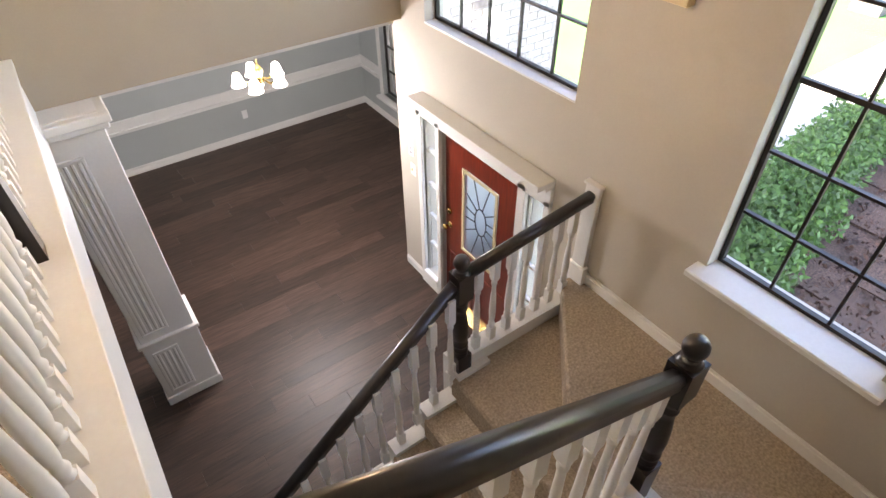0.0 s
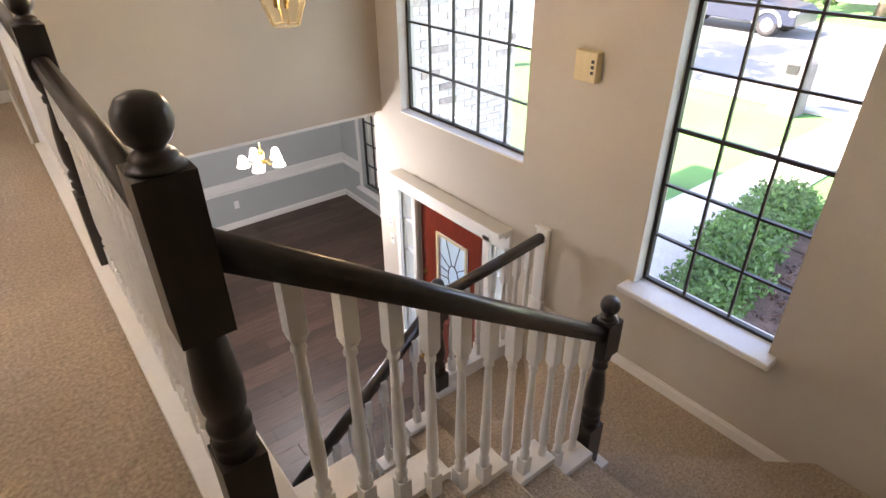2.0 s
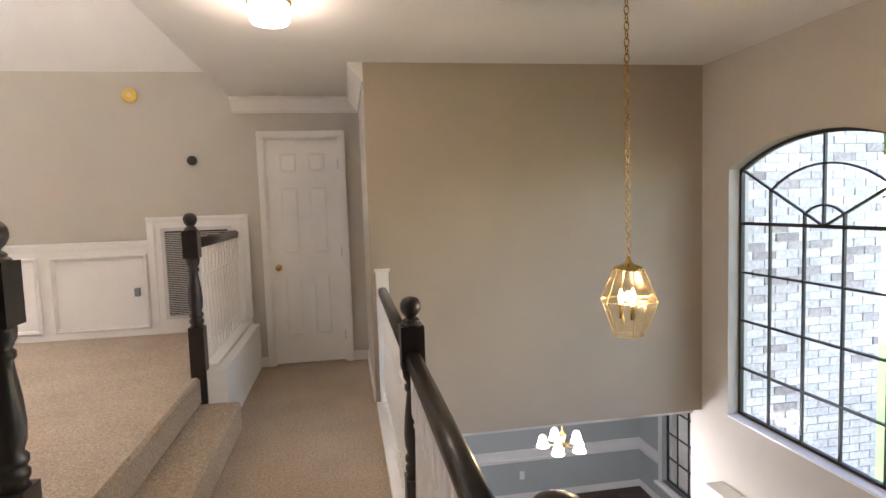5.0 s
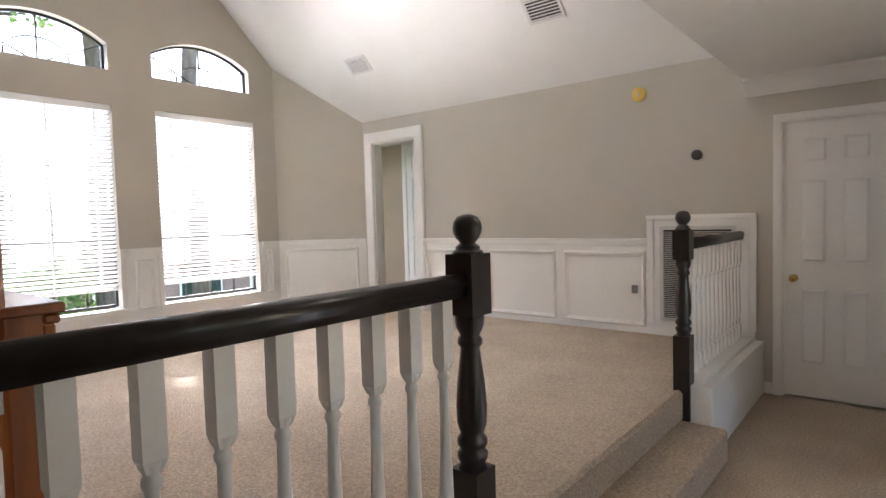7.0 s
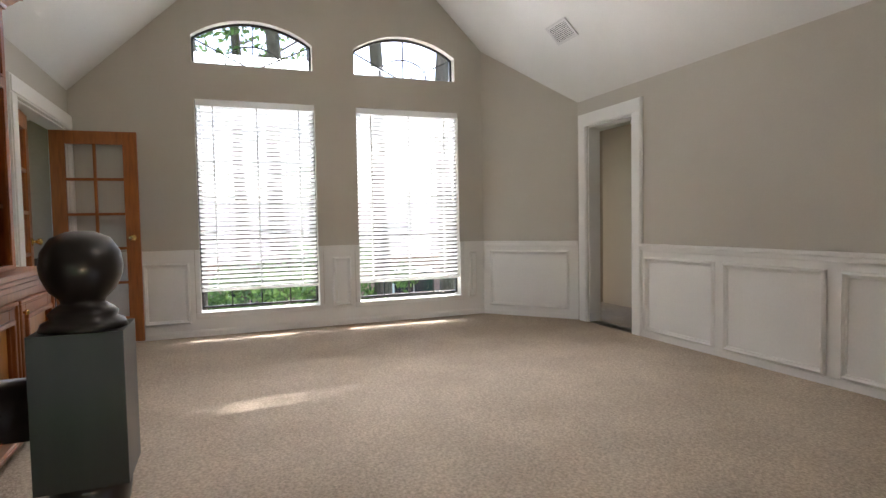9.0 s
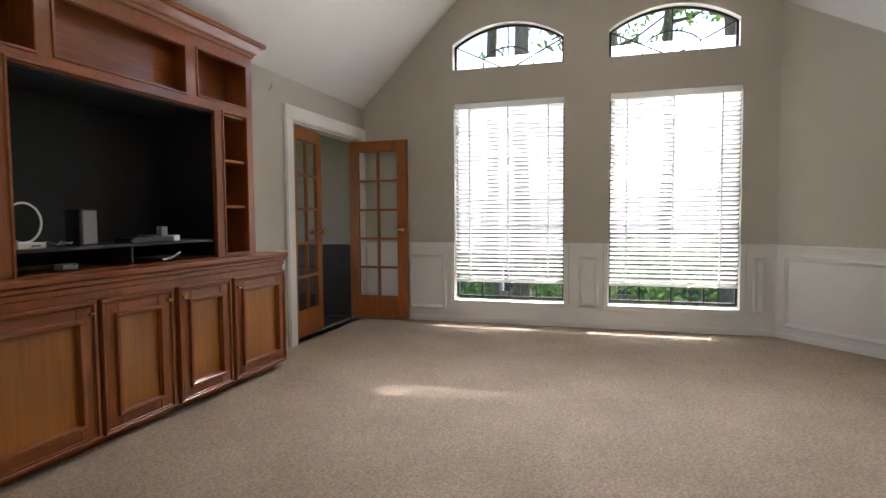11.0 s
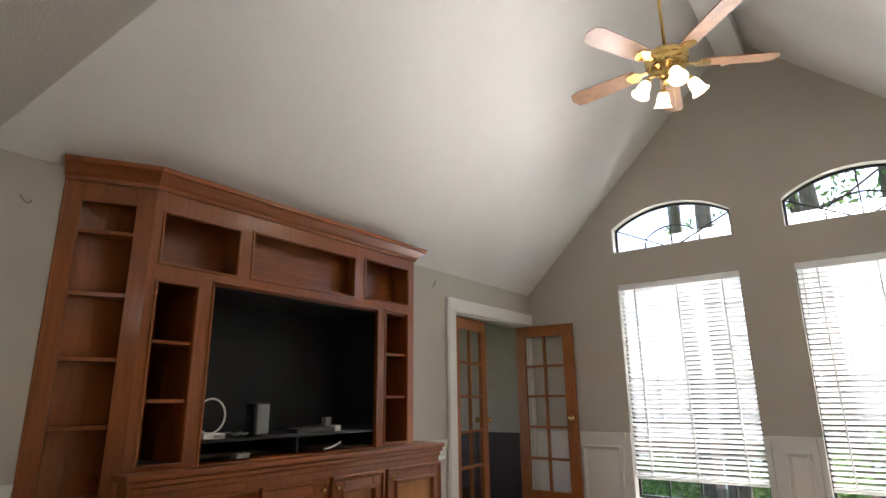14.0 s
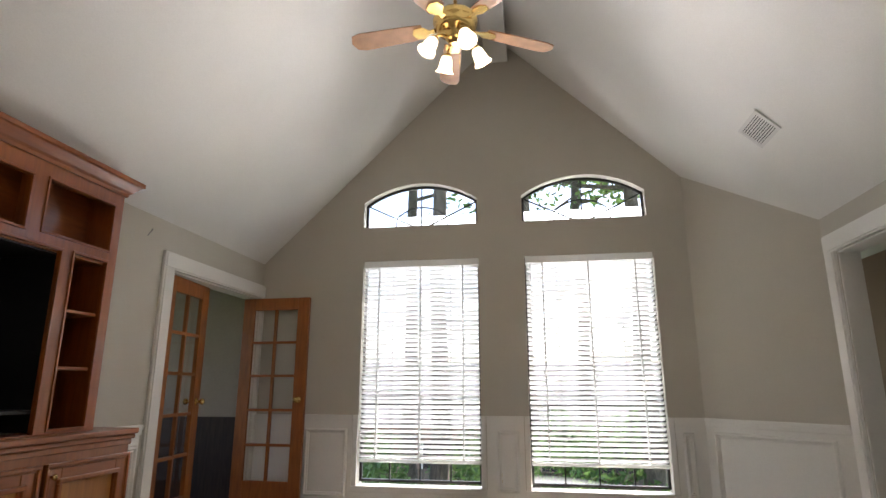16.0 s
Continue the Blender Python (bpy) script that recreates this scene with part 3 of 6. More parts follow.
def casing(name, x0, x1, y, side, z0, zt, w, parent_label, lintel=1.0):
    bm = bmesh.new()
    for a, b in ((x0 - w, x0), (x1, x1 + w)):
        box(bm, a, b, y, y + side * 0.022, z0, zt)
        box(bm, a + 0.012, b - 0.012, y + side * 0.022, y + side * 0.03, z0, zt)
    h = w * lintel
    box(bm, x0 - w, x1 + w, y, y + side * 0.024, zt, zt + h)
    box(bm, x0 - w + 0.012, x1 + w - 0.012, y + side * 0.024, y + side * 0.032, zt + 0.012, zt + h - 0.012)
    return run(name, bm, TRIM, parent_label, "trim", 0.002)


casing("trim_cased_opening", CO[0], CO[1], YN, -1, G, 2.36, 0.13, "wide white casing round the opening")
bm = boxes((CO[0], CO[0] + 0.015, YN + 0.001, YN + 0.14, G, 2.36), (CO[1] - 0.015, CO[1], YN + 0.001, YN + 0.14, G, 2.36), (CO[0] + 0.015, CO[1] - 0.015, YN + 0.001, YN + 0.14, 2.345, 2.36))
run("trim_cased_jamb", bm, TRIM, "white jamb lining of the cased opening")
casing("trim_closet_casing", -1.345, -0.70, YN, -1, 0, 2.06, 0.062, "white casing round the closet door")
casing("trim_french_casing", FD[0], FD[1], YS, 1, G, FDH, 0.125, "wide white casing round the double doors")
bm = boxes((FD[0], FD[0] + 0.015, YS - 0.14, YS - 0.001, G, FDH), (FD[1] - 0.015, FD[1], YS - 0.14, YS - 0.001, G, FDH), (FD[0] + 0.015, FD[1] - 0.015, YS - 0.14, YS - 0.001, FDH - 0.015, FDH))
run("trim_french_jamb", bm, TRIM, "white jamb lining of the double doors")
# hall baseboards
bm = bmesh.new()
base_x(bm, -1.53, -1.41, YN, -1, 0)
base_x(bm, -0.637, -0.502, YN, -1, 0)
base_y(bm, 3.70, YN - 0.015, -0.50, -1, 0)
run("baseboard_hall", bm, TRIM, "white baseboard in the hall", "baseboard")


def crown(bm, p, q, up=(0, 0, 1)):
    sweep(bm, p, q, [(0, 0), (0.012, 0), (0.02, 0.02), (0.05, 0.05), (0.085, 0.095), (0.10, 0.105), (0.10, 0.13), (0, 0.13)], up)


bm = bmesh.new()
crown(bm, (-0.50, YN, HC - 0.13), (-0.50, YT, HC - 0.13))
crown(bm, (-1.60, YN, HC - 0.13), (-0.50, YN, HC - 0.13))
run("trim_crown", bm, CEILING, "white crown moulding at the closet end of the hall", "trim", 0)

# ---- staircase ----
RISE = 0.187
stair = thing("staircase", "carpeted turned staircase with white stringers", "staircase", (1.0, 0.5, ZL))
YI = 0.36
noses = [-0.37, -0.10, 0.19, 0.47, 0.76, 1.04]
for k in range(1, 6):
    x0, x1 = noses[k] - 0.28 if k > 1 else -0.37, noses[k]
    bm = boxes((x0 - 0.01, x1 + 0.02, SY, YI, -k * RISE - 0.16, -k * RISE))
    part("step", bm, CARPET, stair, bevel=0.015)
bm = bmesh.new()
prism(bm, [(1.03, SY), (XF, SY), (XF, -0.30), (1.25, 0.41), (1.03, 0.41)], "z", -6 * RISE - 0.18, -6 * RISE)
part("step", bm, CARPET, stair, bevel=0.015)
bm = bmesh.new()
prism(bm, [(1.20, SY), (XF, SY), (XF, 1.64), (1.95, 1.64), (1.20, 0.80)], "z", -7 * RISE - 0.19, -7 * RISE)
part("landing", bm, CARPET, stair, bevel=0.015)
bm = bmesh.new()
prism(bm, [(1.03, 0.44), (1.22, 0.44), (1.22, 0.78), (1.97, 1.62), (1.97, 1.66), (1.03, 1.56)], "z", -8 * RISE - 0.2, -8 * RISE)
part("step", bm, CARPET, stair, bevel=0.015)
RUN2 = 0.225
for k in range(9, 15):
    x1 = 1.05 - (k - 9) * RUN2
    bm = boxes((x1 - RUN2 - 0.02, x1 + 0.01, 0.44, 1.52, -k * RISE - 0.17, -k * RISE))
    part("step", bm, CARPET, stair, bevel=0.015)
# stringers, cut to the steps
bm = bmesh.new()
for k in range(1, 7):
    x0 = noses[k - 1]
    x1 = noses[k] if k < 6 else 1.20
    prism(bm, [(x0, -k * RISE - 0.30), (x1 + 0.02, -k * RISE - 0.30), (x1 + 0.02, -k * RISE + 0.03), (x0, -k * RISE + 0.03)], "y", 0.33, 0.455)
part("stringer", bm, TRIM, stair, "white cut stringer")
bm = bmesh.new()
for k in range(8, 15):
    x1 = 1.05 - (k - 9) * RUN2
    prism(bm, [(x1 - RUN2, -k * RISE - 0.30), (x1, -k * RISE - 0.30), (x1, -k * RISE + 0.03), (x1 - RUN2, -k * RISE + 0.03)], "y", 1.50, 1.60)
box(bm, 1.05, XF, 1.55, 1.66, -8 * RISE - 0.25, -8 * RISE + 0.10)
part("stringer", bm, TRIM, stair, "white cut stringer")
bm = bmesh.new()
prism(bm, [(-0.36, ZL), (1.2, ZL), (1.2, -1.45), (-0.36, -0.42)], "y", 0.37, 0.44)
part("spandrel", bm, FOYER, stair, "beige wall under the upper flight")
bm = boxes((1.06, XF, 1.56, 1.65, ZL, -8 * RISE - 0.25), (1.0, XF, -0.6, 1.56, ZL, -8 * RISE - 0.35))
part("spandrel", bm, FOYER, stair, "beige wall under the landing")
bm = bmesh.new()
base_y(bm, SY, 1.56, XF, -1, -7 * RISE, 0.085)
prism(bm, [(0.37, -0.62), (1.25, -1.25), (XF, -1.25), (XF, -1.05), (1.25, -1.02), (0.37, -0.35)], "y", SY, SY + 0.014)
part("baseboard", bm, TRIM, stair, "white baseboard and skirt")
# hall edge
bm = boxes((-0.372, -0.330, 0.16, YT, -0.36, 0.0), (-0.50, -0.312, 0.16, YT, 0.001, 0.03))
run("trim_hall_fascia", bm, TRIM, "white fascia and shoe along the open hall edge")


# ---- railings ----
def newel_mesh(h, name="newel", block=0.0):
    bm = bmesh.new()
    s = 0.046
    top = h
    def sq(z0, z1, k=s):
        vs = box(bm, -k, k, -k, k, z0, z1)
        return vs
    sq(0.0, h - 0.73)
    lathe(bm, [(0.045, h - 0.735), (0.036, h - 0.715), (0.044, h - 0.70), (0.044, h - 0.685), (0.034, h - 0.675), (0.044, h - 0.66), (0.044, h - 0.645), (0.033, h - 0.63), (0.043, h - 0.60), (0.045, h - 0.55), (0.040, h - 0.48), (0.031, h - 0.41), (0.028, h - 0.38), (0.036, h - 0.37), (0.036, h - 0.355), (0.028, h - 0.345), (0.040, h - 0.32), (0.043, h - 0.295), (0.040, h - 0.28)], 16)
    sq(h - 0.285 - block, h - 0.115)
    prism(bm, [(-s, -s), (s, -s), (s, s), (-s, s)], "z", h - 0.115, h - 0.112)
    lathe(bm, [(0.046, h - 0.113), (0.042, h - 0.104), (0.034, h - 0.100), (0.036, h - 0.094), (0.030, h - 0.088), (0.022, h - 0.083), (0.024, h - 0.078), (0.034, h - 0.068), (0.041, h - 0.052), (0.0425, h - 0.040), (0.040, h - 0.024), (0.030, h - 0.008), (0.014, h - 0.001), (0.004, h)], 20)
    return mesh_of(bm, name, DARK)


def baluster_mesh(h, name="baluster"):
    """A turned baluster: square foot, vase, long taper, ring and a long square head with chamfered shoulders."""
    bm = bmesh.new()
    w = 0.0205
    box(bm, -w, w, -w, w, 0.0, 0.10)
    lathe(bm, [(0.0215, 0.098), (0.014, 0.112), (0.020, 0.124), (0.020, 0.133), (0.0135, 0.146), (0.018, 0.17), (0.0205, 0.215), (0.0195, 0.27), (0.0165, 0.36), (0.0135, h - 0.28), (0.0125, h - 0.222), (0.0175, h - 0.214), (0.0175, h - 0.204), (0.0135, h - 0.198), (0.0150, h - 0.190), (0.0225, h - 0.172)], 10)
    a = [bm.verts.new((x * 0.0135, y * 0.0135, h - 0.190)) for x, y in ((-1, -1), (1, -1), (1, 1), (-1, 1))]
    b = [bm.verts.new((x * w, y * w, h - 0.168)) for x, y in ((-1, -1), (1, -1), (1, 1), (-1, 1))]
    c = [bm.verts.new((x * w, y * w, h)) for x, y in ((-1, -1), (1, -1), (1, 1), (-1, 1))]
    bm.faces.new(a[::-1])
    bm.faces.new(c)
    for p, q in ((a, b), (b, c)):
        for i in range(4):
            bm.faces.new((p[i], p[(i + 1) % 4], q[(i + 1) % 4], q[i]))
    return mesh_of(bm, name, TRIM)


RAILSEC = [(-0.026, -0.032), (0.026, -0.032), (0.026, -0.012), (0.031, -0.002), (0.031, 0.012), (0.024, 0.025), (0.010, 0.031), (-0.010, 0.031), (-0.024, 0.025), (-0.031, 0.012), (-0.031, -0.002), (-0.026, -0.012)]


def rail(p, q, parent):
    bm = bmesh.new()
    sweep(bm, p, q, RAILSEC)
    return part("handrail", bm, DARK, parent, "dark stained handrail")


def row_of(parent, mesh, p, q, n, skip=0):
    p, q = Vector(p), Vector(q)
    for k in range(n):
        part("baluster", mesh, None, parent, m=Matrix.Translation(p.lerp(q, (k + 0.6) / (n + 0.2))))


NEWEL = newel_mesh(1.066)
NX = -0.427
hall_rail = thing("hall_railing", "dark handrail on white turned balusters along the open hall", "railing", (NX, 1.8, 0))
part("newel", newel_mesh(1.066, block=0.13), None, hall_rail, "dark stained turned newel post", m=Matrix.Translation((NX, 0.233, 0.0)))
part("newel", NEWEL, None, hall_rail, "dark stained turned newel post", m=Matrix.Translation((NX, 1.807, 0.0)))
rail((NX, 0.28, 0.825), (NX, 1.76, 0.825), hall_rail)
rail((NX, 1.855, 0.825), (NX, YT - 0.02, 0.825), hall_rail)
BAL = baluster_mesh(0.765)
row_of(hall_rail, BAL, (NX, 0.28, 0.03), (NX, 1.76, 0.03), 14)
row_of(hall_rail, BAL, (NX, 1.855, 0.03), (NX, YT - 0.04, 0.03), 16)
bm = boxes((NX - 0.045, NX + 0.045, YT - 0.022, YT - 0.001, 0.03, 0.965), (NX - 0.055, NX + 0.055, YT - 0.03, YT - 0.001, 0.965, 0.985))
part("wall_post", bm, TRIM, hall_rail, "white half post on the wall", 0.003)

stair_rail = thing("stair_railing", "dark sloping handrail on white balusters of the upper flight", "railing", (0.4, 0.35, -0.6))
EX, EY, EZ = 1.13, 0.42, -0.095
part("newel", newel_mesh(1.20), None, stair_rail, "dark stained turned newel post", m=Matrix.Translation((EX, EY, EZ - 1.20)))
rail((NX + 0.04, 0.237, 0.80), (EX - 0.03, EY, -0.27), stair_rail)
BAL2 = baluster_mesh(0.79)
p0, p1 = Vector((NX + 0.06, 0.255, 0.0)), Vector((EX - 0.06, EY - 0.01, -1.06))
for k in range(11):
    f_ = (k + 0.95) / 11.5
    q_ = p0.lerp(p1, f_)
    part("baluster", BAL2, None, stair_rail, m=Matrix.Translation((q_.x, 0.262 + 0.155 * f_, -0.035 - 1.035 * f_ + 0.02)))

FX, FY = 1.11, 1.575
low_rail = thing("lower_stair_railing", "dark handrail and newel of the lower flight and landing", "railing", (FX, FY, -1.5))
part("newel", newel_mesh(1.06), None, low_rail, "dark stained turned newel post", m=Matrix.Translation((FX, FY, -0.61 - 1.06)))
rail((FX + 0.04, FY, -0.735), (XF - 0.035, 1.60, -0.66), low_rail)
slope2 = RISE / RUN2
rail((FX - 0.04, FY, -0.78), (FX - 1.62, FY, -0.78 - 1.58 * slope2), low_rail)
BAL3 = baluster_mesh(0.70)
row_of(low_rail, baluster_mesh(0.66), (FX + 0.05, FY + 0.012, -1.40), (XF - 0.07, 1.605, -1.36), 7)
for k in range(12):
    x_ = FX - 0.083 - k * 0.118
    part("baluster", BAL3, None, low_rail, m=Matrix.Translation((x_, FY - 0.02, -0.78 + (x_ - FX + 0.04) * slope2 - 0.73)))
bm = boxes((XF - 0.035, XF - 0.001, 1.55, 1.65, -1.40, -0.60), (XF - 0.045, XF - 0.001, 1.54, 1.66, -0.60, -0.58), (XF - 0.05, XF - 0.001, 1.535, 1.665, -1.40, -1.18))
part("wall_post", bm, TRIM, low_rail, "white half post on the wall", 0.004)

ARX = -1.586
for name, y0, y1, ny, n, wy in (("game_room_railing", YS - 0.14, 1.275, 1.275, 9, YS), ("game_room_railing", 3.43, YN, 3.43, 13, YN)):
    ARX = -1.586 if ny < 2 else -1.632
    r_ = thing(name, "dark handrail on white balusters along the raised game room", "railing", (ARX, ny, G))
    part("newel", NEWEL, None, r_, "dark stained turned newel post", m=Matrix.Translation((ARX, ny, 0.356)))
    a, b = (y0 + 0.002, ny - 0.046) if ny < 2 else (ny + 0.046, y1 - 0.03)
    rail((ARX, a, 1.225), (ARX, b, 1.225), r_)
    row_of(r_, BAL, (ARX, a, 0.43), (ARX, b, 0.43), n)
    bm = boxes((ARX - 0.06, ARX + 0.10, a, b, 0.404, 0.43))
    part("shoe", bm, TRIM, r_, bevel=0.003)
    if ny > 2:
        bm = boxes((ARX - 0.046, ARX + 0.046, ny - 0.046, ny + 0.046, 0.195, 0.356))
        part("newel_foot", bm, DARK, r_)
    else:
        bm = boxes((ARX - 0.05, ARX + 0.05, YS - 0.139, YS - 0.12, G + 0.12, G + 0.92))
        part("wall_post", bm, TRIM, r_, bevel=0.003)
bm = boxes((-1.60, -1.468, 3.405, YN - 0.002, 0.0, 0.404), (-1.60, -1.462, YS - 0.138, 1.18, 0.0, 0.404))
run("trim_step_skirt", bm, TRIM, "white skirt below the game room railing")


# ---- doors ----
def six_panel(x0, x1, y, z0, z1, parent):
    """Leaf facing -y, with six raised panels."""
    w, h = x1 - x0, z1 - z0
    bm = boxes((x0, x1, y, y + 0.035, z0, z1))
    leaf = part("leaf", bm, TRIM, parent, bevel=0.002)
    cols = ((x0 + 0.16 * w, x0 + 0.44 * w), (x0 + 0.56 * w, x0 + 0.84 * w))
    rows = ((z0 + 0.12 * h, z0 + 0.405 * h), (z0 + 0.49 * h, z0 + 0.795 * h), (z0 + 0.85 * h, z0 + 0.945 * h))
    for a, b in cols:
        for c, d in rows:
            bm = bmesh.new()
            for (i, j, k, l) in ((a, b, c, c + 0.012), (a, b, d - 0.012, d), (a, a + 0.012, c + 0.012, d - 0.012), (b - 0.012, b, c + 0.012, d - 0.012)):
                box(bm, i, j, y - 0.006, y, k, l)
            o = 0.022
            va = [(a + 0.016, c + 0.016), (b - 0.016, c + 0.016), (b - 0.016, d - 0.016), (a + 0.016, d - 0.016)]
            vb = [(a + o + 0.01, c + o + 0.01), (b - o - 0.01, c + o + 0.01), (b - o - 0.01, d - o - 0.01), (a + o + 0.01, d - o - 0.01)]
            A = [bm.verts.new((u, y - 0.0005, v)) for u, v in va]
            B = [bm.verts.new((u, y - 0.008, v)) for u, v in vb]
            bm.faces.new(B)
            for i in range(4):
                bm.faces.new((A[i], A[(i + 1) % 4], B[(i + 1) % 4], B[i]))
            part("panel", bm, TRIM, leaf)


def knob(x, y, z, way, parent, mat=None, r=0.026):
    """way: a unit vector from the leaf outwards."""
    bm = bmesh.new()
    m = Matrix.Translation((x, y, z)) @ Vector(way).to_track_quat("Z", "Y").to_matrix().to_4x4()
    lathe(bm, [(0.030, 0.0), (0.030, 0.004), (0.024, 0.008), (0.011, 0.012), (0.010, 0.030), (r * 0.7, 0.036), (r, 0.048), (r, 0.056), (r * 0.7, 0.066), (0.004, 0.070)], 16, m)
    return part("door_knob", bm, mat or BRASS, parent, "polished brass knob")


closet = tagged(thing("door_closet", "closed white six-panel closet door with brass knob", "door", (-1.02, YN, 0)), kind="structure")
six_panel(-1.338, -0.707, YN + 0.012, 0.012, 2.052, closet)
knob(-1.275, YN + 0.012, 0.90, (0, -1, 0), closet)
bm = boxes((-1.345, -1.333, YN + 0.001, YN + 0.05, 0, 2.06), (-0.712, -0.70, YN + 0.001, YN + 0.05, 0, 2.06), (-1.333, -0.712, YN + 0.001, YN + 0.05, 2.052, 2.06))
part("jamb", bm, TRIM, closet)
for z in (0.25, 1.02, 1.82):
    bm = boxes((-0.715, -0.698, YN - 0.004, YN + 0.012, z - 0.045, z + 0.045))
    part("hinge", bm, VENTM, closet, "steel hinge")


def french_leaf(name, hinge, angle, label, flip):
    """A ten-light oak leaf, hinged on the z axis at hinge, built along +x."""
    d = tagged(thing(name, label, "door", (hinge[0], hinge[1], G)), kind="structure")
    M = Matrix.Translation((hinge[0], hinge[1], G + 0.02)) @ Matrix.Rotation(radians(angle), 4, "Z")
    w, h, t = 0.675, 1.885, 0.036
    st, top, bot, mun = 0.115, 0.115, 0.235, 0.024
    bm = bmesh.new()
    for b in ((0, st, -t / 2, t / 2, 0, h), (w - st, w, -t / 2, t / 2, 0, h), (st, w - st, -t / 2, t / 2, 0, bot), (st, w - st, -t / 2, t / 2, h - top, h)):
        box(bm, *b)
    bmesh.ops.transform(bm, matrix=M, verts=bm.verts)
    leaf = part("leaf", bm, DOORW, d, bevel=0.002)
    x0, x1, z0, z1 = st, w - st, bot, h - top
    bm = boxes(((x0 + x1) / 2 - mun / 2, (x0 + x1) / 2 + mun / 2, -t / 2 + 0.004, t / 2 - 0.004, z0, z1))
    bmesh.ops.transform(bm, matrix=M, verts=bm.verts)
    part("muntin", bm, DOORW, leaf)
    for k in range(1, 5):
        z = z0 + (z1 - z0) * k / 5
        bm = boxes((x0, x1, -t / 2 + 0.003, t / 2 - 0.003, z - mun / 2, z + mun / 2))
        bmesh.ops.transform(bm, matrix=M, verts=bm.verts)
        part("muntin", bm, DOORW, leaf)
    for i in range(2):
        for k in range(5):
            bm = boxes((x0 + (x1 - x0) * i / 2, x0 + (x1 - x0) * (i + 1) / 2, -0.0015, 0.0015, z0 + (z1 - z0) * k / 5, z0 + (z1 - z0) * (k + 1) / 5))
            bmesh.ops.transform(bm, matrix=M, verts=bm.verts)
            pane = part("pane", bm, GLASS, leaf, "clear glass pane")
            pane.visible_shadow = False
    for s in (1, -1):
        q = M @ Vector((w - 0.06, s * t / 2, 0.94))
        v = M.to_3x3() @ Vector((0, s, 0))
        knob(q.x, q.y, q.z, v, leaf)
    return d


french_leaf("door_french_near", (FD[1] - 0.02, YS - 0.045), 187.0, "honey oak ten-light french door standing almost closed", 1)
french_leaf("door_french_far", (FD[0] + 0.018, 0.058), 88.0, "honey oak ten-light french door swung open into the room", 1)

# front entrance
front = tagged(thing("door_front", "cherry-red stained entrance door with an oval leaded glass light", "door", (XF, 2.65, ZL)), kind="structure")
d0, d1, dz0, dz1 = DOOR[0] + 0.012, DOOR[1] - 0.012, ZL + 0.012, -0.955
gy0, gy1, gz0_, gz1_ = 2.44, 2.87, ZL + 0.78, ZL + 1.60
bm = boxes((XF + 0.03, XF + 0.075, d0, gy0, dz0, dz1), (XF + 0.03, XF + 0.075, gy1, d1, dz0, dz1), (XF + 0.03, XF + 0.075, gy0, gy1, dz0, gz0_), (XF + 0.03, XF + 0.075, gy0, gy1, gz1_, dz1))
leaf = part("leaf", bm, CHERRY, front)
bm = bmesh.new()
for a in ((gy0, gy1, gz0_, gz0_ + 0.03), (gy0, gy1, gz1_ - 0.03, gz1_), (gy0, gy0 + 0.03, gz0_ + 0.03, gz1_ - 0.03), (gy1 - 0.03, gy1, gz0_ + 0.03, gz1_ - 0.03)):
    box(bm, XF + 0.018, XF + 0.03, a[0], a[1], a[2], a[3])
part("light_rim", bm, IVORY, leaf, "pale moulded rim", 0.003)
bm = boxes((XF + 0.048, XF + 0.054, gy0, gy1, gz0_, gz1_))
part("pane", bm, FROST, leaf, "bevelled leaded glass")
cy, cz = (gy0 + gy1) / 2, (gz0_ + gz1_) / 2
bm = bmesh.new()
ring = [(cy + 0.07 * math.cos(2 * math.pi * k / 24), cz + 0.13 * math.sin(2 * math.pi * k / 24)) for k in range(24)]
for k in range(24):
    a, b = ring[k], ring[(k + 1) % 24]
    beam(bm, (XF + 0.045, *a), (XF + 0.045, *b), 0.008, 0.006, (1, 0, 0))
for k in range(12):
    t_ = 2 * math.pi * k / 12 + 0.26
    a = (cy + 0.07 * math.cos(t_), cz + 0.13 * math.sin(t_))
    s_ = min(abs((0.185) / max(abs(math.cos(t_)), 1e-3)), abs(0.38 / max(abs(math.sin(t_)), 1e-3)))
    b = (cy + s_ * math.cos(t_), cz + s_ * math.sin(t_))
    beam(bm, (XF + 0.045, *a), (XF + 0.045, *b), 0.007, 0.006, (1, 0, 0))
part("leading", bm, BRONZE, leaf, "dark lead lines")
for a, b in ((2.26, 2.60), (2.70, 3.04)):
    bm = bmesh.new()
    for c in ((a, b, ZL + 0.15, ZL + 0.175), (a, b, ZL + 0.62, ZL + 0.645), (a, a + 0.025, ZL + 0.175, ZL + 0.62), (b - 0.025, b, ZL + 0.175, ZL + 0.62)):
        box(bm, XF + 0.022, XF + 0.03, *c)
    part("panel_moulding", bm, CHERRY, leaf, bevel=0.002)
hy = d1 - 0.055
knob(XF + 0.03, hy, ZL + 0.93, (-1, 0, 0), leaf)
bm = bmesh.new()
lathe(bm, [(0.028, 0), (0.028, 0.012), (0.018, 0.018), (0.004, 0.02)], 14, Matrix.Translation((XF + 0.03, hy, ZL + 1.08)) @ Vector((-1, 0, 0)).to_track_quat("Z", "Y").to_matrix().to_4x4())
part("deadbolt", bm, BRASS, leaf, "brass deadbolt")
bm = boxes((XF - 0.03, XF + 0.15, DOOR[0], DOOR[1], ZL, ZL + 0.012))
part("threshold", bm, BRASS, front, "brass threshold")
bm = bmesh.new()
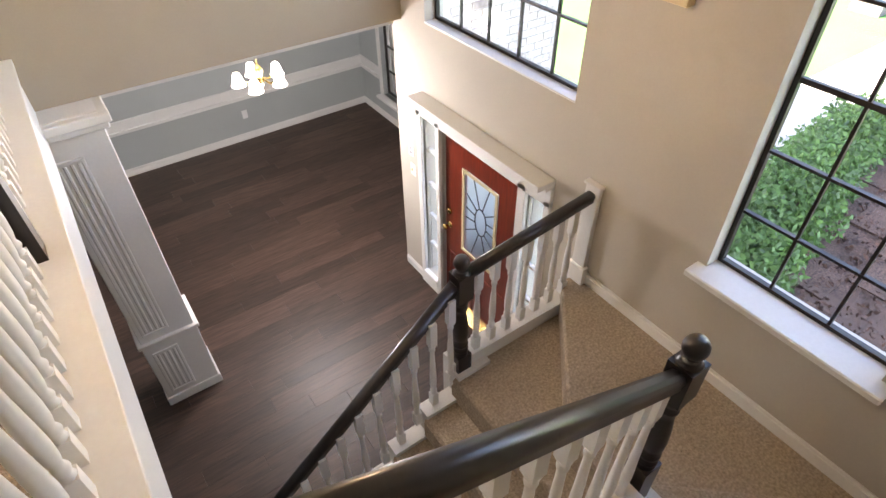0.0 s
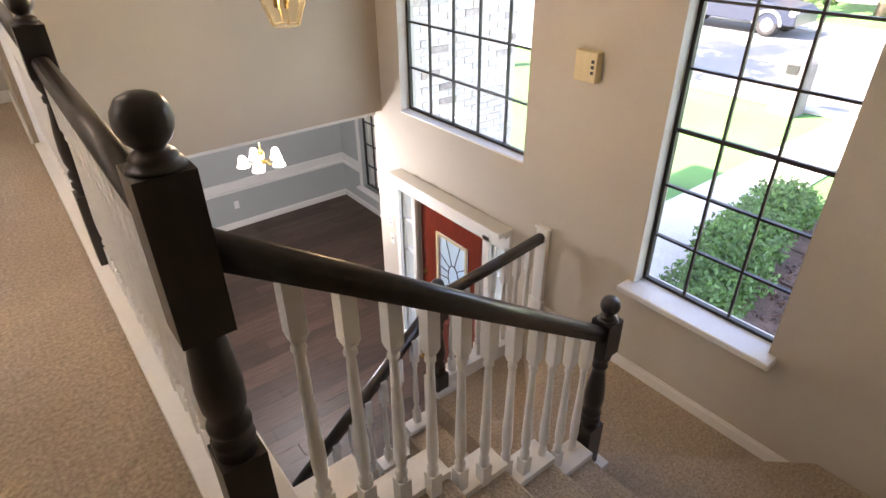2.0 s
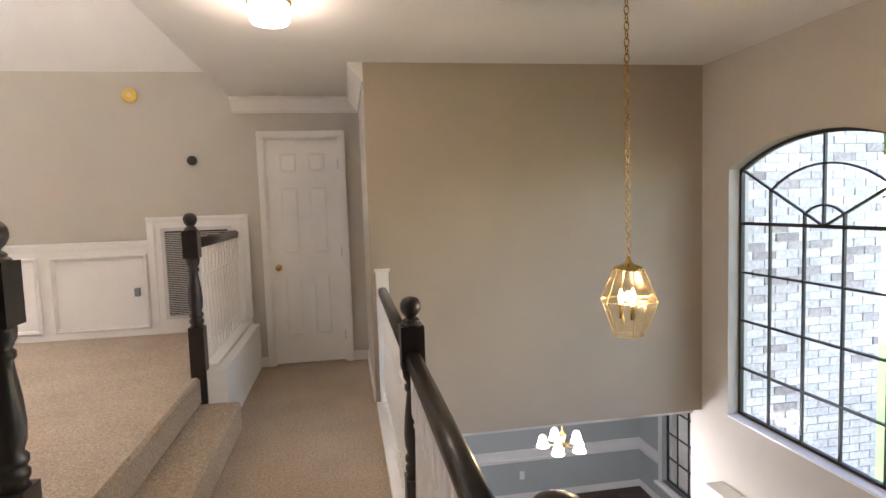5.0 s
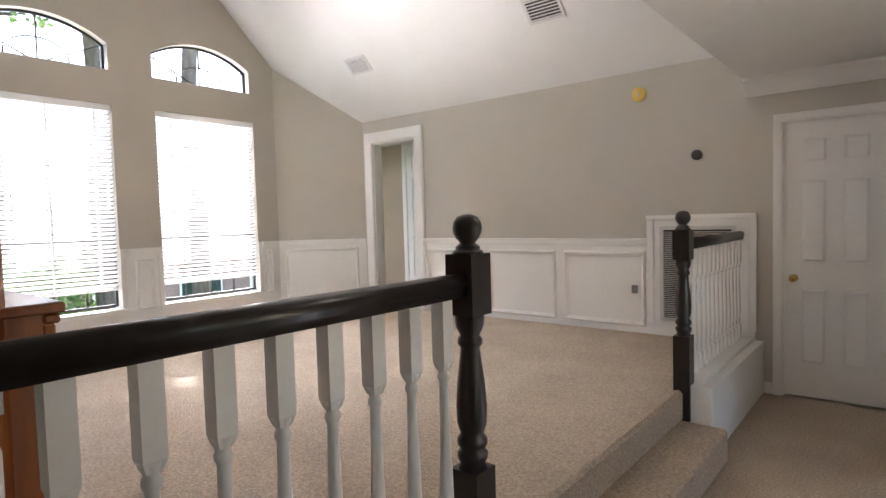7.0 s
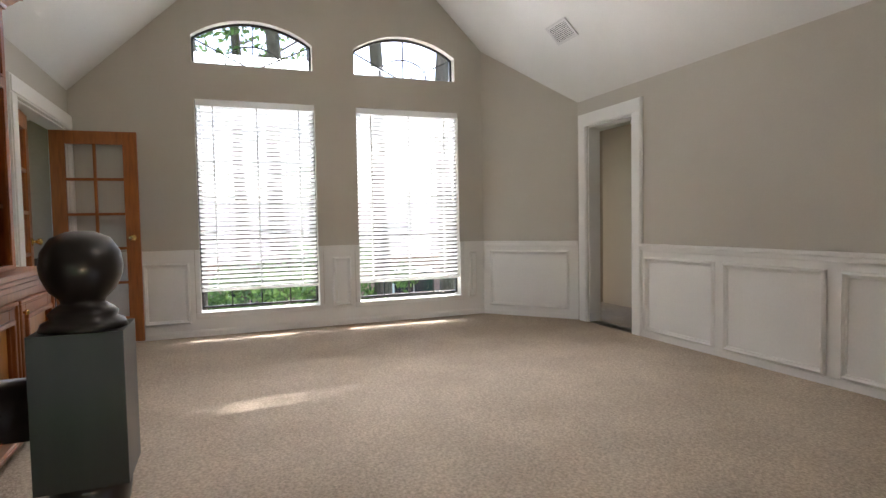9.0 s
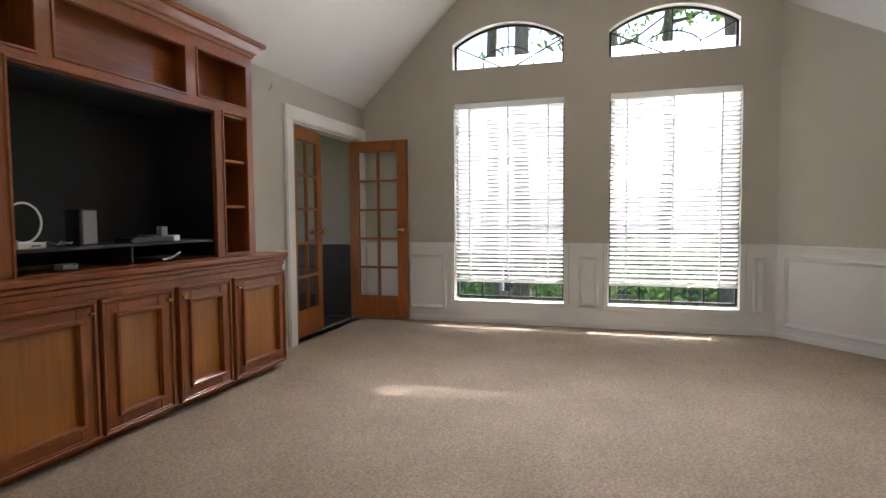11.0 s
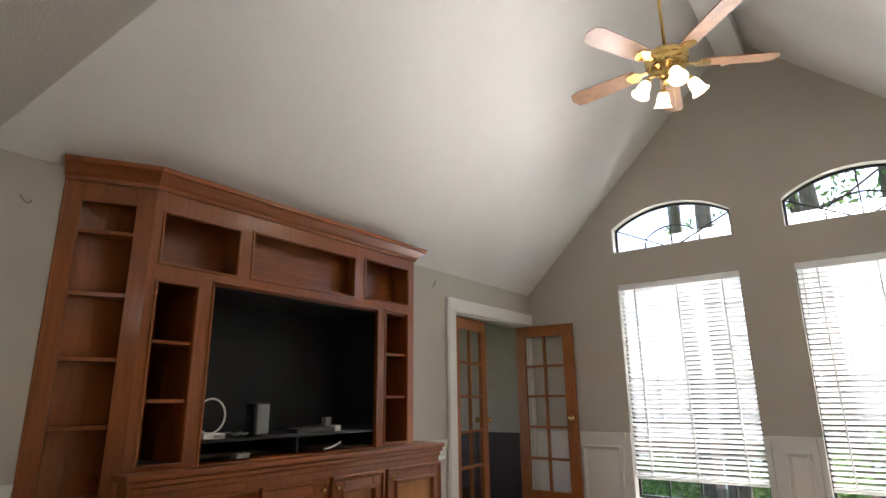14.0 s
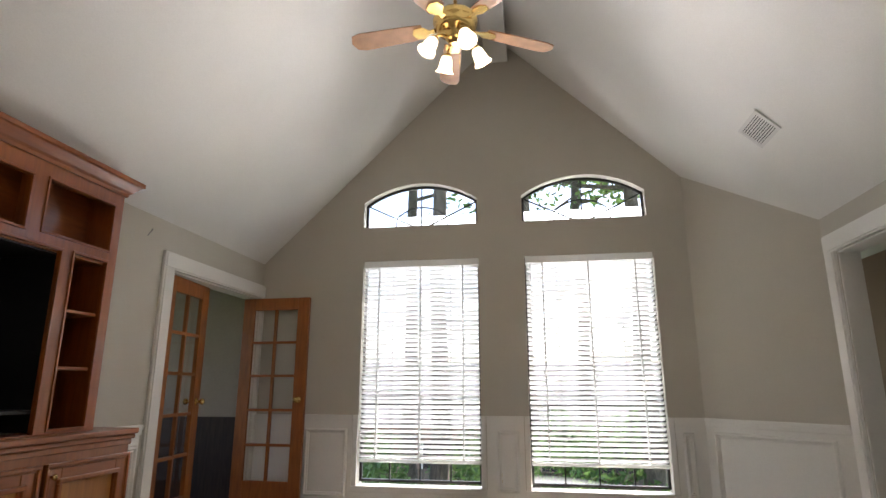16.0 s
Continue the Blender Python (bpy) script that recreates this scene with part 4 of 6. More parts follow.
for a, b in ((3.11, 3.16), (3.37, 3.43), (2.12, 2.20), (1.90, 1.95)):
    box(bm, XF - 0.03, XF + 0.02, a, b, ZL, -0.90)
box(bm, XF - 0.03, XF, 1.90, 3.43, -0.945, -0.80)
box(bm, XF - 0.08, XF, 1.90, 3.36, -0.80, -0.775)
box(bm, XF - 0.145, XF, 1.90, 3.36, -0.775, -0.735)
run("trim_entrance", bm, TRIM, "white pilasters and shelf hood round the entrance", "trim", 0.004)
for a, b in ((3.16, 3.37), (1.95, 2.12)):
    sl = tagged(thing("window_sidelight", "tall narrow sidelight beside the entrance door", "window", (XF, a, ZL)), kind="structure")
    bm = boxes((XF + 0.05, XF + 0.056, a, b, ZL + 0.16, -0.93))
    pane = part("pane", bm, GLASS, sl)
    pane.visible_shadow = False
    for k in range(1, 5):
        z = ZL + 0.16 + (-0.93 - ZL - 0.16) * k / 5
        bm = boxes((XF + 0.035, XF + 0.07, a, b, z - 0.012, z + 0.012))
        part("muntin", bm, TRIM, sl)
    bm = boxes((XF - 0.03, XF + 0.0, a, b, ZL + 0.0, ZL + 0.16), (XF - 0.05, XF, a, b, ZL + 0.16, ZL + 0.185))
    part("panel", bm, TRIM, sl, bevel=0.003)


# ---- windows with dark muntins ----
def dark_window(name, label, x, y0, y1, z0, zs, za, verticals, horizontals, bar, inner):
    w = tagged(thing(name, label, "window", (x, (y0 + y1) / 2, z0)), kind="structure")
    top = arch(y0, y1, zs, za) if za > zs else (lambda u: zs)
    bm = bmesh.new()
    b, d = 0.022, 0.03
    box(bm, x - d / 2, x + d / 2, y0, y1, z0, z0 + b)
    box(bm, x - d / 2, x + d / 2, y0, y0 + b, z0 + b, zs)
    box(bm, x - d / 2, x + d / 2, y1 - b, y1, z0 + b, zs)
    n = 18
    for k in range(n):
        a, c = y0 + (y1 - y0) * k / n, y0 + (y1 - y0) * (k + 1) / n
        prism(bm, [(a, top(a) - b), (c, top(c) - b), (c, top(c)), (a, top(a))], "x", x - d / 2, x + d / 2)
    part("window_frame", bm, BRONZE, w, "dark bronze metal")
    m = 0.013
    for u in verticals:
        bm = boxes((x - 0.010, x + 0.010, u - m / 2, u + m / 2, z0 + b, inner(u) if inner else top(u)))
        part("muntin", bm, BRONZE, w)
    for z, k in horizontals:
        bm = boxes((x - 0.012, x + 0.012, y0 + b, y1 - b, z - m * k / 2, z + m * k / 2))
        part("muntin", bm, BRONZE, w)
    if bar is not None:
        cy = (y0 + y1) / 2
        bm = bmesh.new()
        beam(bm, (x, cy, bar), (x, cy, top(cy)), 0.012, 0.02, (1, 0, 0))
        part("fan_bar", bm, BRONZE, w)
        for e in (y0 + 0.01, y1 - 0.01):
            bm = bmesh.new()
            beam(bm, (x, cy, bar), (x, e, zs), 0.012, 0.018, (1, 0, 0))
            part("fan_bar", bm, BRONZE, w)
        radii = verticals
        done = set()
        for u in radii:
            r = round(abs(u - cy), 3)
            if r in done or r < 0.02:
                continue
            done.add(r)
            zr = bar + (zs - bar) * r / ((y1 - y0) / 2)
            rise = (top(cy) - zs) * r / ((y1 - y0) / 2) * 1.25 + 0.01
            g = arch(cy - r, cy + r, zr, zr + rise)
            bm = bmesh.new()
            for k in range(12):
                a, c = cy - r + 2 * r * k / 12, cy - r + 2 * r * (k + 1) / 12
                prism(bm, [(a, g(a) - 0.012), (c, g(c) - 0.012), (c, g(c)), (a, g(a))], "x", x - 0.009, x + 0.009)
            part("fan_arc", bm, BRONZE, w)
    bm = bmesh.new()
    poly = [(y0 + 0.005, z0 + 0.005), (y1 - 0.005, z0 + 0.005)] + [(y1 - 0.005 - (y1 - y0 - 0.01) * k / 12, top(y1 - 0.005 - (y1 - y0 - 0.01) * k / 12) - 0.005) for k in range(13)]
    prism(bm, poly, "x", x - 0.002, x + 0.002)
    pane = part("pane", bm, GLASS, w, "clear glass")
    pane.visible_shadow = False
    return w


GX = XF + 0.10
HB = 1.215
c5 = [WL[0] + (WL[1] - WL[0]) * k / 5 for k in range(1, 5)]
cyl, cyr = (WL[0] + WL[1]) / 2, (WR[0] + WR[1]) / 2
hl, hr = (WL[1] - WL[0]) / 2, (WR[1] - WR[0]) / 2
dark_window("window_foyer_wide", "tall arched foyer window with dark muntins", GX, *WL, LSILL, SPR, 1.79, c5,
            [(HB, 1.7)] + [(LSILL + (HB - LSILL) * k / 4, 1.0) for k in range(1, 4)], HB, lambda u: HB + (SPR - HB) * abs(u - cyl) / hl)
c3 = [WR[0] + (WR[1] - WR[0]) * k / 3 for k in range(1, 3)]
dark_window("window_foyer_narrow", "tall arched stair window with dark muntins", GX, *WR, RSILL, 1.55, 1.66, c3,
            [(HB, 1.9)] + [(RSILL + (HB - RSILL) * k / 6, 1.7 if k == 3 else 1.0) for k in range(1, 6)], HB, lambda u: HB + (1.55 - HB) * abs(u - cyr) / hr)
bm = boxes((XF - 0.10, XF + 0.09, WR[0] - 0.05, WR[1] + 0.05, RSILL - 0.035, RSILL + 0.003), (XF - 0.03, XF - 0.001, WR[0] - 0.03, WR[1] + 0.03, RSILL - 0.09, RSILL - 0.035))
run("trim_window_sill", bm, TRIM, "deep white window stool", "sill", 0.006)
bm = boxes((XF - 0.005, XF + 0.09, WL[0], WL[1], LSILL - 0.01, LSILL + 0.003))
run("trim_window_ledge", bm, TRIM, "white window ledge", "sill", 0.002)
bm = boxes((XD - 0.10, XD + 0.05, DWIN[0] - 0.05, DWIN[1] + 0.05, -2.455, -2.42), (XD - 0.02, XD - 0.001, DWIN[1], DWIN[1] + 0.07, -2.42, -0.6), (XD - 0.02, XD - 0.001, DWIN[0] - 0.07, DWIN[0], -2.42, -0.6))
run("trim_dining_sill", bm, TRIM, "white dining window stool", "sill", 0.004)
dark_window("window_dining", "dining room window with dark muntins", XD + 0.08, *DWIN, -2.42, -0.7, -0.7, [DWIN[0] + 0.245, DWIN[0] + 0.49], [(-2.42 + 0.34 * k, 1.0) for k in range(1, 5)], None, None)
# rear windows
RX = XW - 0.10
for nm, (a, b) in (("window_rear_south", WS), ("window_rear_north", WN)):
    dark_window(nm, "tall rear window behind a raised white blind", RX, a, b, SILL + 0.026, HEAD, HEAD, [a + (b - a) * k / 4 for k in (1, 2, 3)], [(SILL + 0.026 + 0.335 * k, 1.0) for k in range(1, 6)], None, None)
for nm, (a, b) in (("window_arch_south", AS), ("window_arch_north", AN)):
    w_ = b - a
    dark_window(nm, "arched clear transom window with fan muntins", RX, a, b, ASILL, ASPR, ATOP, [a + w_ * 0.27, b - w_ * 0.27], [], ASILL - 0.018, lambda u: ASILL + 0.082)
bm = bmesh.new()
for a, b in (WS, WN):
    box(bm, XW, XW + 0.02, a - 0.05, b + 0.05, SILL - 0.049, SILL)
    box(bm, XW - 0.09, XW + 0.035, a - 0.0, b + 0.0, SILL - 0.012, SILL + 0.006)
    box(bm, XW, XW + 0.015, a - 0.045, a, SILL, WT)
    box(bm, XW, XW + 0.015, b, b + 0.045, SILL, WT)
run("trim_rear_sills", bm, TRIM, "white sills and aprons of the rear windows", "sill", 0.003)
# blinds
BXC = XW - 0.045
for (a, b) in (WS, WN):
    bl = thing("window_blind", "white two-inch slat blind raised a little above the sill", "blind", (BXC, (a + b) / 2, 0.85), "rear window blinds")
    bm = boxes((XW - 0.075, XW - 0.008, a + 0.006, b - 0.006, HEAD - 0.066, HEAD - 0.003))
    part("headrail", bm, BLIND, bl, bevel=0.003)
    bm = boxes((BXC - 0.025, BXC + 0.025, a + 0.008, b - 0.008, SILL + 0.196, SILL + 0.224))
    part("bottom_rail", bm, BLIND, bl, bevel=0.004)
    bm = bmesh.new()
    beam(bm, (BXC, a + 0.01, 0), (BXC, b - 0.01, 0), 0.049, 0.003, (-0.72, 0, 1))
    sl = mesh_of(bm, "slat", BLIND)
    n = 41
    for k in range(n):
        part("slat", sl, None, bl, m=Matrix.Translation((0, 0, SILL + 0.250 + k * 1.71 / (n - 1))))
    for f_ in (0.14, 0.5, 0.86):
        u = a + (b - a) * f_
        for s in (-0.026, 0.026):
            bm = boxes((BXC + s - 0.001, BXC + s + 0.001, u - 0.006, u + 0.006, SILL + 0.216, HEAD - 0.06))
            part("ladder_tape", bm, BLIND, bl)
    u = a + 0.05
    bm = bmesh.new()
    lathe(bm, [(0.004, 1.55), (0.004, 2.56)], 6, Matrix.Translation((XW - 0.004, u, 0)))
    part("tilt_wand", bm, WHITEP, bl)
# ---- built-in oak cabinet ----
cab = thing("entertainment_cabinet", "built-in honey oak entertainment cabinet with open niches", "cabinet", (-3.4, 0.4, G))
CF, LF = 0.395, 0.490     # upper and lower front faces
CL, CR = -2.420, -4.464   # upper ends
CT = 2.575
CB = YS - 0.26           # back of the niches, let into the wall
part("back_panel", boxes((CR + 0.024, CL - 0.024, CB - 0.018, CB, 1.225, CT - 0.022)), OAK, cab)
for a, b in ((CR, CR + 0.022), (CL - 0.022, CL)):
    part("side_panel", boxes((a, b, CB if a > CR and b < CL else YS + 0.002, CF - 0.02, 1.2, CT)), OAK, cab)
    part("niche_side", boxes((a + 0.023 if a == CR else a - 0.019, a + 0.041 if a == CR else a - 0.001, CB, CF - 0.021, 1.225, CT - 0.022)), OAK, cab)
part("top_panel", boxes((CR + 0.022, CL - 0.022, CB, CF - 0.02, CT - 0.02, CT)), OAK, cab)
part("divider", boxes((CR + 0.042, CL - 0.042, CB, CF - 0.02, 2.137, 2.157)), OAK, cab)
for x in (-2.740, -4.120):
    part("divider", boxes((x - 0.011, x + 0.011, CB, CF - 0.02, 1.225, 2.136)), OAK, cab)
for x in (-2.952, -3.885):
    part("divider", boxes((x - 0.011, x + 0.011, CB, CF - 0.02, 2.158, CT - 0.021)), OAK, cab)


def grown(o):
    """The niche (x0, x1, z0, z1) spread a little about the hall side."""
    return (-1.086 + (o[0] + 1.137) * 1.0426, -1.086 + (o[1] + 1.137) * 1.0426, 1.41 + (o[2] - 1.41) * 1.028, 1.41 + (o[3] - 1.41) * 1.028)


OPEN = [grown(o) for o in ((-2.885, -2.47, 2.185, 2.435), (-3.76, -2.98, 2.19, 2.45), (-4.305, -3.865, 2.20, 2.465), (-2.673, -2.47, 1.245, 2.085), (-3.99, -2.765, 1.225, 2.125), (-4.302, -4.078, 1.245, 2.13))]
bm = bmesh.new()
us = sorted({CR, CL, *[o[0] for o in OPEN], *[o[1] for o in OPEN]})
for a, b in zip(us, us[1:]):
    mid = (a + b) / 2
    z = 1.2
    for o in sorted((o for o in OPEN if o[0] < mid < o[1]), key=lambda o: o[2]):
        box(bm, a, b, CF - 0.02, CF, z, o[2])
        z = o[3]
    box(bm, a, b, CF - 0.02, CF, z, CT)
part("face_frame", bm, OAK, cab)
for o in OPEN:
    bm = bmesh.new()
    w = 0.014
    for a in ((o[0] - w, o[1] + w, o[2] - w, o[2]), (o[0] - w, o[1] + w, o[3], o[3] + w), (o[0] - w, o[0], o[2], o[3]), (o[1], o[1] + w, o[2], o[3])):
        box(bm, a[0], a[1], CF, CF + 0.009, a[2], a[3])
    part("niche_moulding", bm, OAKH, cab, bevel=0.002)
for x0, x1, z0, z1 in (OPEN[3], OPEN[5]):
    for f_ in (0.335, 0.665):
        z = z0 + (z1 - z0) * f_
        bm = boxes((x0 - 0.02, x1 + 0.02, CB + 0.002, CF - 0.022, z - 0.009, z + 0.009))
        part("shelf", bm, OAKH, cab, bevel=0.002)
part("niche_back", boxes((-4.108, -2.752, CB + 0.002, CB + 0.010, 1.226, 2.134)), BLACK, cab, "black painted niche lining")
for a, b in ((-4.108, -4.100), (-2.760, -2.752)):
    part("niche_lining", boxes((a, b, CB + 0.011, CF - 0.022, 1.226, 2.134)), BLACK, cab, "black painted niche lining")
part("niche_lining", boxes((-4.099, -2.761, CB + 0.011, CF - 0.022, 2.126, 2.134)), BLACK, cab, "black painted niche lining")
bm = boxes((-4.099, -2.761, CB + 0.012, CF - 0.03, 1.318, 1.336), (-3.45, -3.435, CB + 0.012, CF - 0.05, 1.226, 1.318))
part("equipment_shelf", bm, BLACKP, cab, "black shelf with two compartments", 0.002)
bm = boxes((-3.878, -2.964, YS + 0.08, YS + 0.09, 2.157, 2.54))
part("upper_panel", bm, OAKH, cab, "reddish oak back board")
for a, b in ((-4.421, -3.903), (-2.940, -2.463)):
    part("upper_back", boxes((a, b, YS + 0.006, YS + 0.016, 2.159, CT - 0.022)), OAKH, cab)
# crown, wrapping the angled end
AX, AY = -2.07, YS
ang = Vector((AX - CL, AY - CF, 0)).normalized()
bm = bmesh.new()
CSEC = [(0, 0), (0.012, 0), (0.016, 0.018), (0.03, 0.03), (0.05, 0.055), (0.062, 0.07), (0.075, 0.075), (0.075, 0.10), (0, 0.10)]
turns = [Vector((AX, AY)), Vector((CL, CF)), Vector((CR, CF)), Vector((CR, YS))]
sides = [Vector((-(q - p).y, (q - p).x)).normalized() * -1 for p, q in zip(turns, turns[1:])]
out_ = [sides[0]] + [(p + q) / (1 + p.dot(q)) for p, q in zip(sides, sides[1:])] + [sides[-1]]
loops = [[bm.verts.new((*(p + o * u), CT + v)) for u, v in CSEC] for p, o in zip(turns, out_)]
for p, q in zip(loops, loops[1:]):
    for i in range(len(CSEC)):
        j = (i + 1) % len(CSEC)
        bm.faces.new((p[i], p[j], q[j], q[i]))
bm.faces.new(loops[0])
bm.faces.new(loops[-1][::-1])
part("crown", bm, OAKH, cab, "stepped crown moulding")
bm = bmesh.new()
prism(bm, [(AX, AY + 0.001), (CL, CF), (CR, CF), (CR, YS + 0.001)], "z", CT + 0.09, CT + 0.10)
part("top", bm, OAK, cab)
# counter and lower cabinets
CLL, CLR = -2.405, -4.645
bm = bmesh.new()
prism(bm, [(CLL + 0.02, LF + 0.03), (CLR - 0.04, LF + 0.03), (CLR - 0.04, YS + 0.001), (CLL + 0.02, YS + 0.001)], "z", 1.185, 1.215)
part("counter", bm, OAKH, cab, "moulded oak ledge", 0.005)
bm = boxes((CLR, CLL, YS + 0.002, LF, G + 0.07, 1.184), (CLR + 0.06, CLL, YS + 0.002, LF - 0.05, G, G + 0.07))
part("lower_body", bm, OAK, cab)
part("counter_moulding", boxes((CLR - 0.028, CLL + 0.012, LF - 0.02, LF + 0.020, 1.157, 1.184)), OAKH, cab, bevel=0.006)
part("counter_moulding", boxes((CLR - 0.012, CLL + 0.004, LF - 0.02, LF + 0.009, 1.126, 1.156)), OAK, cab, bevel=0.004)
for x1, x0 in ((-2.495, -3.055), (-3.085, -3.535), (-3.58, -4.025), (-4.06, -4.63)):
    z0, z1 = G + 0.055, 1.085
    w = 0.098
    door = part("cabinet_door", boxes((x0 + 0.004, x1 - 0.004, LF + 0.001, LF + 0.007, z0 + 0.004, z1 - 0.004)), OAKP, cab, "oak door with a lighter golden panel")
    for a in ((x0, x0 + w, z0, z1), (x1 - w, x1, z0, z1)):
        part("stile", boxes((a[0], a[1], LF + 0.002, LF + 0.022, a[2], a[3])), OAK, door, bevel=0.003)
    for a in ((z0, z0 + w), (z1 - w, z1)):
        part("rail", boxes((x0 + w + 0.0005, x1 - w - 0.0005, LF + 0.002, LF + 0.022, *a)), OAKH, door, bevel=0.003)
    bm = bmesh.new()
    for o, k, h in ((w - 0.024, 0.022, 0.040), (-0.002, 0.018, 0.033), (0.019, 0.008, 0.027)):
        for a in ((x0 + o, x1 - o, z0 + o, z0 + o + k), (x0 + o, x1 - o, z1 - o - k, z1 - o), (x0 + o, x0 + o + k, z0 + o + k, z1 - o - k), (x1 - o - k, x1 - o, z0 + o + k, z1 - o - k)):
            box(bm, a[0], a[1], LF + 0.02, LF + h, a[2], a[3])
    part("door_moulding", bm, OAK, door, bevel=0.005)
    kx = x0 + 0.035 if x1 in (-2.495, -3.085) else x1 - 0.035
    bm = bmesh.new()
    lathe(bm, [(0.006, 0), (0.006, 0.012), (0.013, 0.018), (0.015, 0.026), (0.009, 0.033), (0.002, 0.035)], 12, Matrix.Translation((kx, LF + 0.02, z1 - 0.06)) @ Vector((0, 1, 0)).to_track_quat("Z", "Y").to_matrix().to_4x4())
    part("knob", bm, BRASS, door, "small brass knob")
# angled bookcase end
book = thing("corner_bookcase", "tall narrow angled oak bookcase with open shelves", "bookcase", (-2.28, 0.3, G))
L_ = math.hypot(CL - AX, CF - AY)
BM_ = Matrix.Translation((AX, AY, 0)) @ Matrix.Rotation(math.atan2(CF - AY, CL - AX), 4, "Z")
def book_part(name, *spec, mat=OAK, label="", bevel=0.002):
    bm = bmesh.new()
    for b in spec:
        box(bm, *b)
    bmesh.ops.transform(bm, matrix=BM_, verts=bm.verts)
    return part(name, bm, mat, book, label, bevel)
s0, s1 = 0.085, L_ - 0.085
book_part("face_frame", (0, s0, -0.001, 0.02, G, CT), (s1, L_, -0.001, 0.02, G, CT), (s0, s1, -0.001, 0.02, G, G + 0.13), (s0, s1, -0.001, 0.02, CT - 0.10, CT))
bm = bmesh.new()
prism(bm, [(AX, AY + 0.002), (AX - 0.004, AY + 0.008), (CL, YS + 0.008), (CL, YS + 0.002)], "z", G, CT)
part("back", bm, OAK, book)
bm = boxes((CL - 0.012, CL, YS + 0.003, CF - 0.01, G, CT))
part("side", bm, OAK, book)
for k in range(7):
    z = G + 0.13 + k * 0.305
    bm = bmesh.new()
    prism(bm, [(AX - 0.03, AY + 0.010), (CL + 0.002, CF - 0.03), (CL + 0.002, AY + 0.010)], "z", z - 0.009, z + 0.009)
    part("shelf", bm, OAK, book)

# ---- electronics on the black shelf ----
SZ = 1.3365
def curve_tube(name, pts, r, mat, label, category, cyclic=False):
    cu = bpy.data.curves.new(name, "CURVE")
    cu.dimensions, cu.bevel_depth, cu.bevel_resolution = "3D", r, 2
    sp = cu.splines.new("NURBS")
    sp.points.add(len(pts) - 1)
    for q, v in zip(sp.points, pts):
        q.co = (*v, 1)
    sp.use_endpoint_u, sp.use_cyclic_u, sp.order_u = not cyclic, cyclic, 3
    cu.materials.append(mat)
    return tagged(new(name, cu), label, category)

router = thing("router_box", "small white box with a grey status light on the black shelf", "router", (-2.85, 0.320, SZ))
bm = boxes((-2.93, -2.80, 0.32, 0.39, SZ, SZ + 0.028))
part("body", bm, WHITEP, router, bevel=0.004)
bm = boxes((-2.90, -2.86, 0.39, 0.392, SZ + 0.008, SZ + 0.018))
part("light_strip", bm, GREYP, router)
curve_tube("cable_loop", [(-2.86 - 0.085 * math.sin(t_), 0.345, SZ + 0.115 - 0.09 * math.cos(t_)) for t_ in [2 * math.pi * k / 14 + 0.35 for k in range(14)]], 0.005, WHITEP, "stiff white cable standing in a loop", "cable", True)
curve_tube("cable_tangle", [(-2.95, 0.340, SZ + 0.012), (-2.98, 0.300, SZ + 0.035), (-3.02, 0.350, SZ + 0.008), (-3.06, 0.310, SZ + 0.03), (-3.09, 0.360, SZ + 0.01), (-3.03, 0.370, SZ + 0.02), (-2.97, 0.360, SZ + 0.006), (-3.10, 0.340, SZ + 0.02)], 0.003, GREYP, "loose tangle of thin grey cables", "cable")
spk = thing("speaker", "upright dark grey speaker box on the black shelf", "speaker", (-3.17, 0.300, SZ))
bm = boxes((-3.215, -3.125, 0.26, 0.36, SZ, SZ + 0.18))
part("body", bm, BLACKP, spk, bevel=0.004)
bm = boxes((-3.210, -3.130, 0.3605, 0.372, SZ + 0.008, SZ + 0.172))
part("grille", bm, GREYP, spk, "grey cloth front", 0.003)
con = thing("set_top_box", "flat dark set-top box with a white end on the black shelf", "set-top box", (-3.6, 0.300, SZ))
bm = boxes((-3.72, -3.42, 0.25, 0.37, SZ, SZ + 0.028))
part("body", bm, BLACKP, con, bevel=0.003)
bm = boxes((-3.77, -3.722, 0.31, 0.37, SZ, SZ + 0.035))
part("end_cap", bm, WHITEP, con, bevel=0.003)
dng = solid("small_adapter", boxes((-3.73, -3.68, 0.28, 0.32, SZ + 0.0285, SZ + 0.085)), GREYP, "small grey adapter box standing on the set-top box", "adapter", 0.004)
curve_tube("cable_coil", [(-3.40, 0.360, SZ + 0.004), (-3.44, 0.380, SZ + 0.03), (-3.48, 0.370, SZ + 0.045), (-3.56, 0.370, SZ + 0.035), (-3.62, 0.370, SZ + 0.05), (-3.5, 0.380, SZ + 0.01)], 0.003, BLACKP, "thin black cable across the shelf", "cable")
solid("grey_plug", boxes((-3.10, -3.02, 0.31, 0.37, 1.2265, 1.255)), GREYP, "small grey power plug in the lower compartment", "plug", 0.003)
curve_tube("paper_curl", [(-3.66, 0.340, 1.232), (-3.70, 0.350, 1.236), (-3.75, 0.340, 1.245), (-3.79, 0.350, 1.268)], 0.006, WHITEP, "curled pale strip in the lower compartment", "strip")

# ---- ceiling fan ----
FXC, FYC, FZ = -4.50, RIDGE - 0.115, 3.555
fan = thing("ceiling_fan", "brass ceiling fan with five wooden blades and four lit tulip shades", "ceiling fan", (FXC, FYC, FZ))
FM = Matrix.Translation((FXC, FYC, 0))
bm = bmesh.new()
lathe(bm, [(0.011, FZ + 0.08), (0.011, vault(RIDGE) - 0.29)], 10, FM)
part("downrod", bm, BRASS, fan)
bm = bmesh.new()
